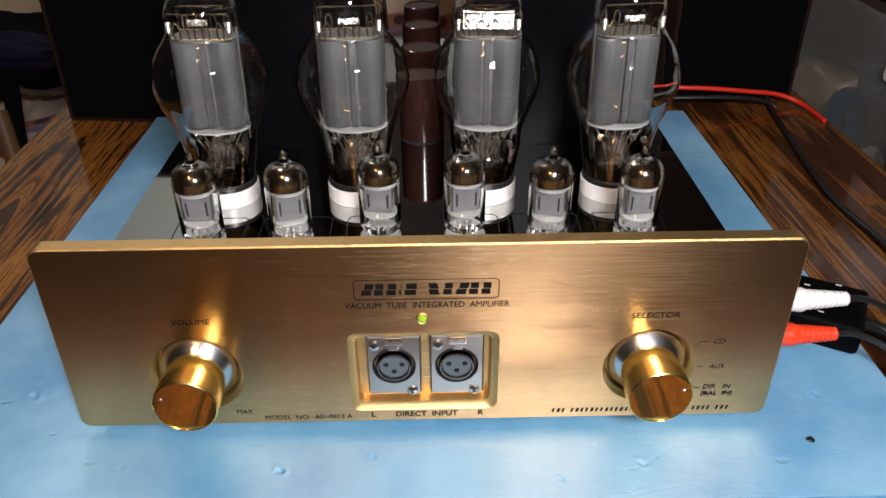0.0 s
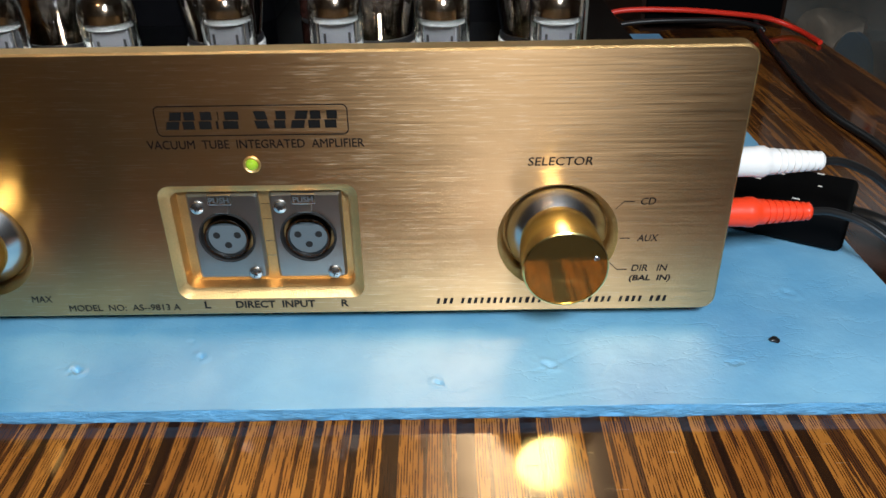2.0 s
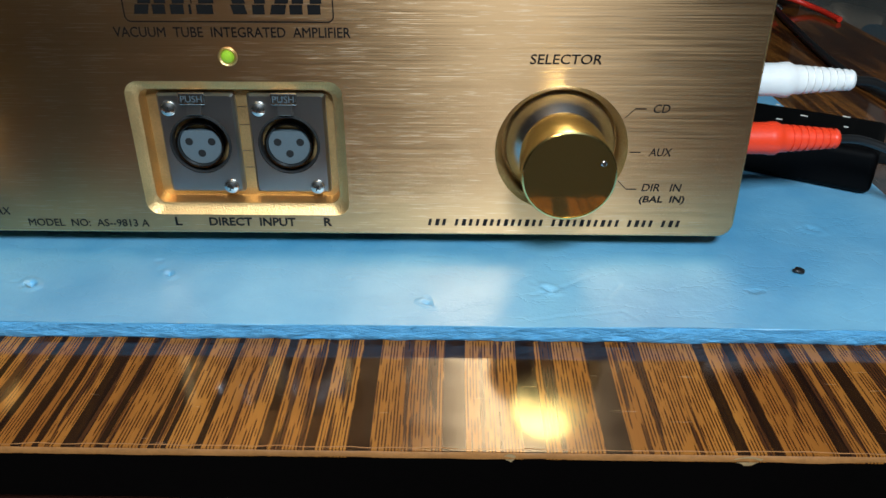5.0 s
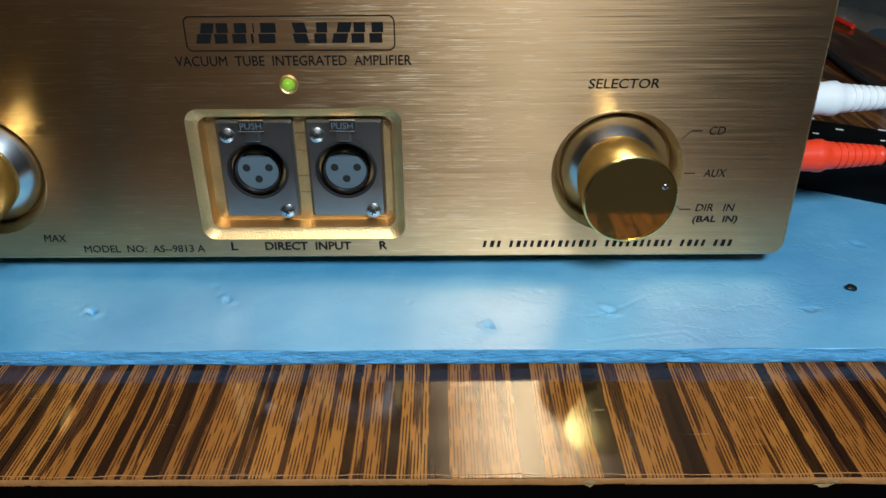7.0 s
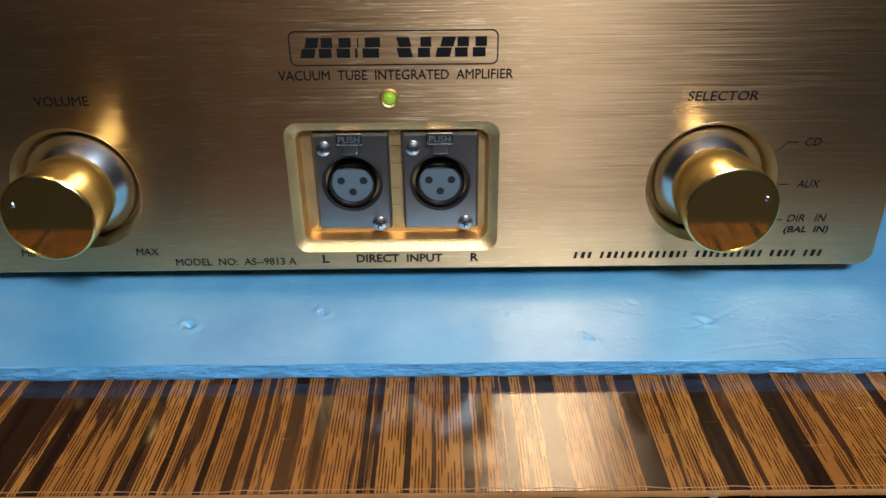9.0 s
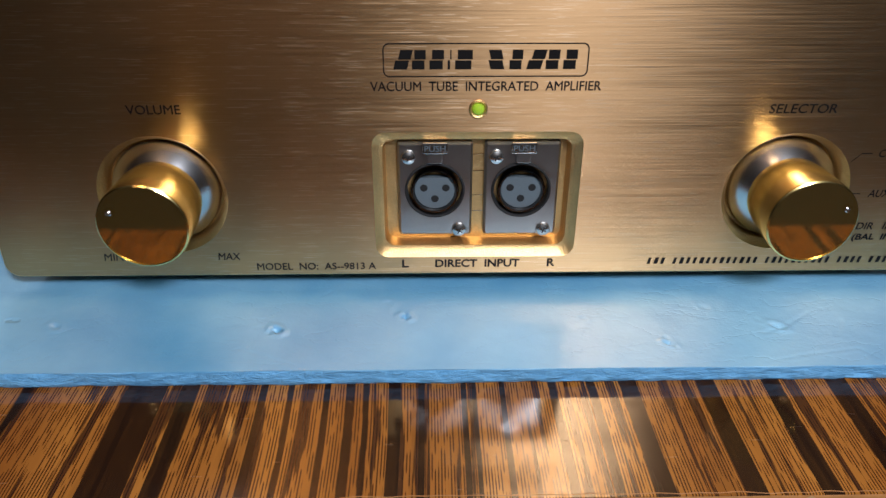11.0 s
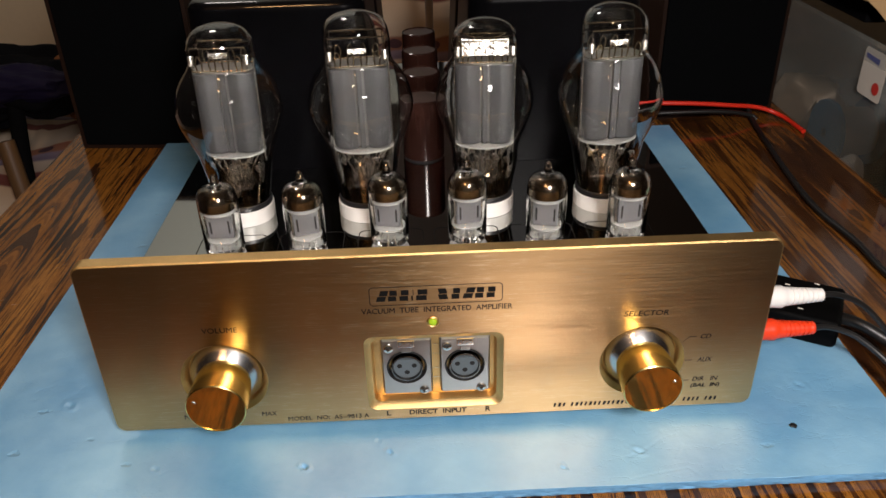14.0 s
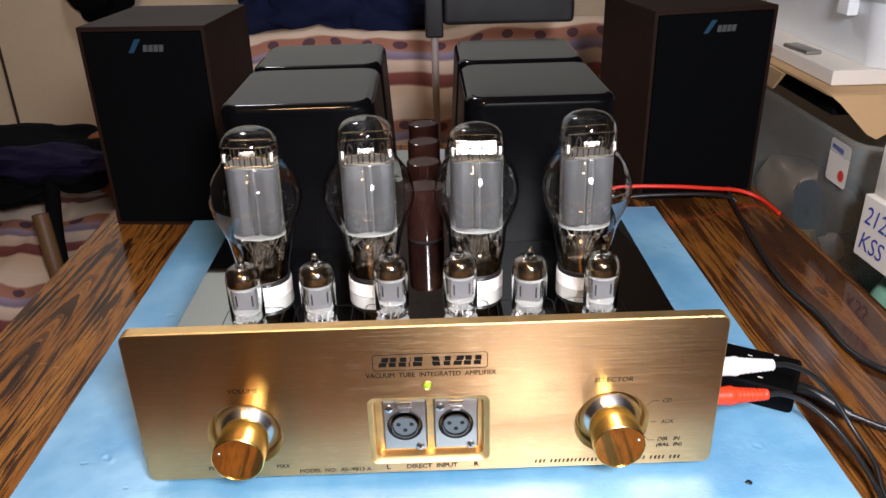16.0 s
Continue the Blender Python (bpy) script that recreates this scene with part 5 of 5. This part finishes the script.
part("side_flap", bm, CARDBOARD, t, "bent cardboard side flap")
# solid black block put in for the shade under the lid
part("wall", box(0.420, 0.84, 0.42, 0.79, 0.0945, 0.1194, 0.001), BLACK_CLOTH, t, "black block standing for the shade inside the box")
t = thing("flat_box", (0.62, 0.56, 0.1227), "flat white card box on the cardboard", "box")
part("lid", turned(box(0.0, 0.38, 0.0, 0.30, 0.0, 0.0160, 0.002), pose(0.4178, 0.4290, 0.1228, 0, 0, 0)), WHITE_CARD, t)
bm = bmesh.new()
for y, w in ((0.215, 0.030), (0.170, 0.022)):
    bm.faces.new([bm.verts.new((-0.0004, q, z)) for q, z in ((y, 0.005), (y - w, 0.005), (y - w, 0.010), (y, 0.010))])
part("print_bar", turned(bm, pose(0.4178, 0.4290, 0.1228, 0, 0, 0)), INK_RED, t, "dark print on the side")


def build_tray():
    t = thing("plastic_tray", (0.60, 0.55, 0.1390), "white plastic tray full of odds and ends on the flat box", "tray")
    bm = bmesh.new()
    rings = []
    for z, g in ((0.1392, 0.010), (0.205, -0.004), (0.212, -0.014), (0.216, -0.014), (0.216, -0.006), (0.205, -0.001), (0.1420, 0.013)):
        v, _ = loop(bm, [(p[0], p[2], z) for p in rounded(0.448 + g, 0.81 - g, 0.412 + g, 0.72 - g, 0.025)])
        rings.append(v)
    for a, b in zip(rings, rings[1:]):
        strip(bm, a, b)
    bm.faces.new(rings[-1])
    bm.faces.new(rings[0])
    part("tub", bm, WHITE_PLASTIC, t, "white plastic tub")
    part("handle_clip", box(0.434, 0.446, 0.455, 0.478, 0.188, 0.213, 0.002), WHITE_PLASTIC, t)
    return t


build_tray()
solo("red_part", box(0.48, 0.56, 0.44, 0.50, 0.1425, 0.232, 0.006), PLUG_RED, "red plastic part in the white tray", "odds and ends")
solo("blue_part", box(0.58, 0.66, 0.44, 0.52, 0.1425, 0.230, 0.006), BLUE_PLASTIC, "blue plastic part in the white tray", "odds and ends")
solo("knife", turned(box(0, 0.018, 0, 0.050, 0.0, 0.004, 0.001), pose(0.424, 0.505, 0.1390, 0, 0, 6)), STEEL, "grey metal part lying on the flat box", "tool")
bm = bmesh.new()
bmesh.ops.create_icosphere(bm, subdivisions=4, radius=1.0)
for v in bm.verts:
    v.co = Vector((0.470 + 0.098 * v.co.x, 0.195 + 0.100 * v.co.y, -0.0640 + 0.0800 * max(-1, min(1, 1.4 * v.co.z)))) + 0.008 * noise.noise_vector(v.co * 3)
for v in bm.verts:
    v.co.z = max(min(v.co.z, 0.0140), SHELF_Z + 0.001)
    v.co.x = max(v.co.x, 0.3765)
solo("green_bag", bm, GREEN, "green plastic bag mottled with pale spots", "bag")
WB = pose(0.3830, 0.2130, 0.0145, 0, 0, 3)
t = thing("white_box", (0.42, 0.213, 0.0142), "white card box with blue handwriting, on the green bag", "box")
part("carton", turned(box(0, 0.075, -0.052, 0.052, 0.0, 0.0560, 0.001), WB), WHITE_CARD, t)
home = Matrix.Translation(ORIGIN[t])
for words, z, long in (("212A", 0.032, 0.044), ("KSS", 0.008, 0.032)):
    ob = lettering(words, 0.0, long, 0.0, 0.016, 0.0, t, INK_BLUE, 0.2, "handwriting")
    ob.data.transform(home.inverted() @ WB @ pose(-0.0004, 0.044, z, 0, 0, -90) @ home)
solo("carton", turned(box(0.006, 0.070, -0.045, 0.050, 0.0, 0.046, 0.001), WB @ pose(0, 0, 0.0562)), WHITE_CARD, "cream card carton on the white box", "box")


# ---- couch, chair and clothes behind the table ----
def sheet(x0, x1, profile, nx, fold, seed, sx=1.0):
    """A draped cloth: a line of (y, z) swept along x, with folds."""
    way = spline([(0, y, z) for y, z in profile], 10)
    bm = bmesh.new()
    uv = bm.loops.layers.uv.new("UVMap")
    run, at = [0.0], 0.0
    for a, b in zip(way, way[1:]):
        at += (b - a).length
        run.append(at)
    grid, where = [], {}
    for i in range(nx + 1):
        x = x0 + (x1 - x0) * i / nx
        col = []
        for p, s in zip(way, run):
            q = Vector((x, p.y, p.z))
            q += fold * noise.noise_vector((x * 7 * sx + seed, p.y * 5, p.z * 5)) + 0.3 * fold * noise.noise_vector((x * 22, p.y * 14 + seed, p.z * 14))
            v = bm.verts.new(q)
            where[v] = (x, s)
            col.append(v)
        grid.append(col)
    for a, b in zip(grid, grid[1:]):
        for j in range(len(way) - 1):
            f = bm.faces.new((a[j], b[j], b[j + 1], a[j + 1]))
            for l in f.loops:
                l[uv].uv = where[l.vert]
    return bm


t = thing("couch", (0, 1.2, FLOOR_Z), "couch under a cream, maroon and lavender striped blanket", "couch")
part("base", box(-1.5, 0.35, 0.80, 1.22, FLOOR_Z, -0.34, 0.03, 3), DARK_WALL, t)
part("blanket", sheet(-1.52, 0.37, [(0.70, -0.73), (0.71, -0.50), (0.74, -0.33), (0.82, -0.245), (0.98, -0.19), (1.12, -0.20), (1.28, -0.30), (1.40, -0.50), (1.44, -0.70)], 130, 0.035, 3.0), PLAID, t, "striped woven blanket with spots", 80)
t = thing("chair", (0, 0.95, FLOOR_Z), "chair back draped with a striped woven blanket", "chair")
part("frame_back", box(-0.36, 0.36, 0.955, 0.985, FLOOR_Z, 0.06, 0.01), BLACK_STEEL, t)
part("blanket", sheet(-0.42, 0.42, [(0.90, -0.40), (0.90, -0.20), (0.905, 0.0), (0.925, 0.085), (0.965, 0.105), (1.01, 0.08), (1.03, -0.05), (1.04, -0.25)], 60, 0.022, 9.0), PLAID, t, "striped woven blanket with spots", 80)


def lump(centre, size, seed, rough=0.35):
    bm = bmesh.new()
    bmesh.ops.create_icosphere(bm, subdivisions=5, radius=1.0)
    for v in bm.verts:
        n = v.co.normalized()
        fold = abs(noise.noise(n * 3.5 + Vector((seed, seed, 0))))
        v.co = Vector(centre) + Vector((n.x * size[0], n.y * size[1], n.z * size[2])) * (1 + rough * noise.noise(n * 2.2 + Vector((seed, 0, 0))) + 0.3 * rough * noise.noise(n * 7 + Vector((0, seed, 0))) - 0.35 * rough * fold)
    return bm


t = thing("jacket", (-0.15, 1.03, 0.09), "dark navy jacket thrown over the chair back", "jacket")
part("body", lump((-0.15, 1.03, 0.143), (0.18, 0.075, 0.100), 2.0), NAVY, t, "", 80)
part("sleeve", lump((-0.06, 0.985, 0.135), (0.085, 0.035, 0.050), 4.0, 0.25), NAVY, t, "crumpled sleeve", 80)
part("collar", lump((-0.24, 1.00, 0.205), (0.060, 0.040, 0.025), 6.0, 0.3), NAVY, t, "folded collar", 80)
t = thing("bag", (-0.76, 0.96, -0.15), "black cloth bag lying on the striped blanket", "bag")
part("body", lump((-0.76, 0.96, -0.105), (0.25, 0.13, 0.058), 5.0), BLACK_CLOTH, t, "", 80)
part("flap", lump((-0.60, 0.88, -0.085), (0.10, 0.05, 0.045), 7.0, 0.25), BLACK_CLOTH, t, "sagging top flap", 80)
part("strap", cord([(-0.605, 0.84, -0.10), (-0.60, 0.80, -0.20), (-0.59, 0.78, -0.30), (-0.585, 0.76, -0.40)], 0.012, 10, 6), BLACK_CLOTH, t, "black strap hanging down")
solo("umbrella_cloth", lump((-0.61, 0.85, -0.072), (0.115, 0.035, 0.030), 8.0, 0.2), PURPLE, "folded purple nylon umbrella on the black bag", "umbrella")
solo("coat", lump((-0.885, 1.905, 0.105), (0.105, 0.045, 0.120), 13.0, 0.3), BLACK_CLOTH, "black coat hanging on the cream wall", "coat")
solo("scarf", lump((-0.53, 0.98, -0.118), (0.09, 0.06, 0.06), 11.0), RUST, "rust-brown scarf beside the bag", "scarf")
solo("cane", cord([(-0.615, 0.80, -0.14), (-0.598, 0.775, -0.25), (-0.575, 0.75, -0.42), (-0.56, 0.74, -0.72)], 0.013, 12, 6), PINE, "brown wooden cane leaning on the couch", "cane")

t = thing("tripod", (0.016, 0.70, FLOOR_Z), "thin pale stand with a black clamp behind the table", "stand")
part("pole", cord([(0.016, 0.70, FLOOR_Z), (0.016, 0.70, 0.135)], 0.0050, 14, 1, smooth=False), POLE, t, "pale slim pole")
part("clamp", box(0.004, 0.028, 0.690, 0.712, 0.135, 0.24, 0.003), BLACK_STEEL, t)
part("arm", box(0.028, 0.200, 0.692, 0.710, 0.150, 0.24, 0.006), BLACK_STEEL, t, "black bar")
solo("door_trim", box(-1.2201, -1.2179, 1.935, 1.948, FLOOR_Z, 1.75), DARK_WALL, "dark gap beside the cream door", kind="structure")

# lamp housings
t = thing("panel_lamp", (LAMP_AT[0], -0.80, FLOOR_Z), "white panel lamp on a dark stand", "lamp")
part("stand", cord([(0.14, -0.95, FLOOR_Z), (0.14, -0.95, 0.45), (0.14, -0.61, 0.56)], 0.012, 12, 4), BLACK_STEEL, t)
m_lamp = look(LAMP_AT, LAMP_AIM)
part("housing", turned(box(-0.070, 0.070, -0.070, 0.070, 0.006, 0.03, 0.006), m_lamp), WHITE_PLASTIC, t)
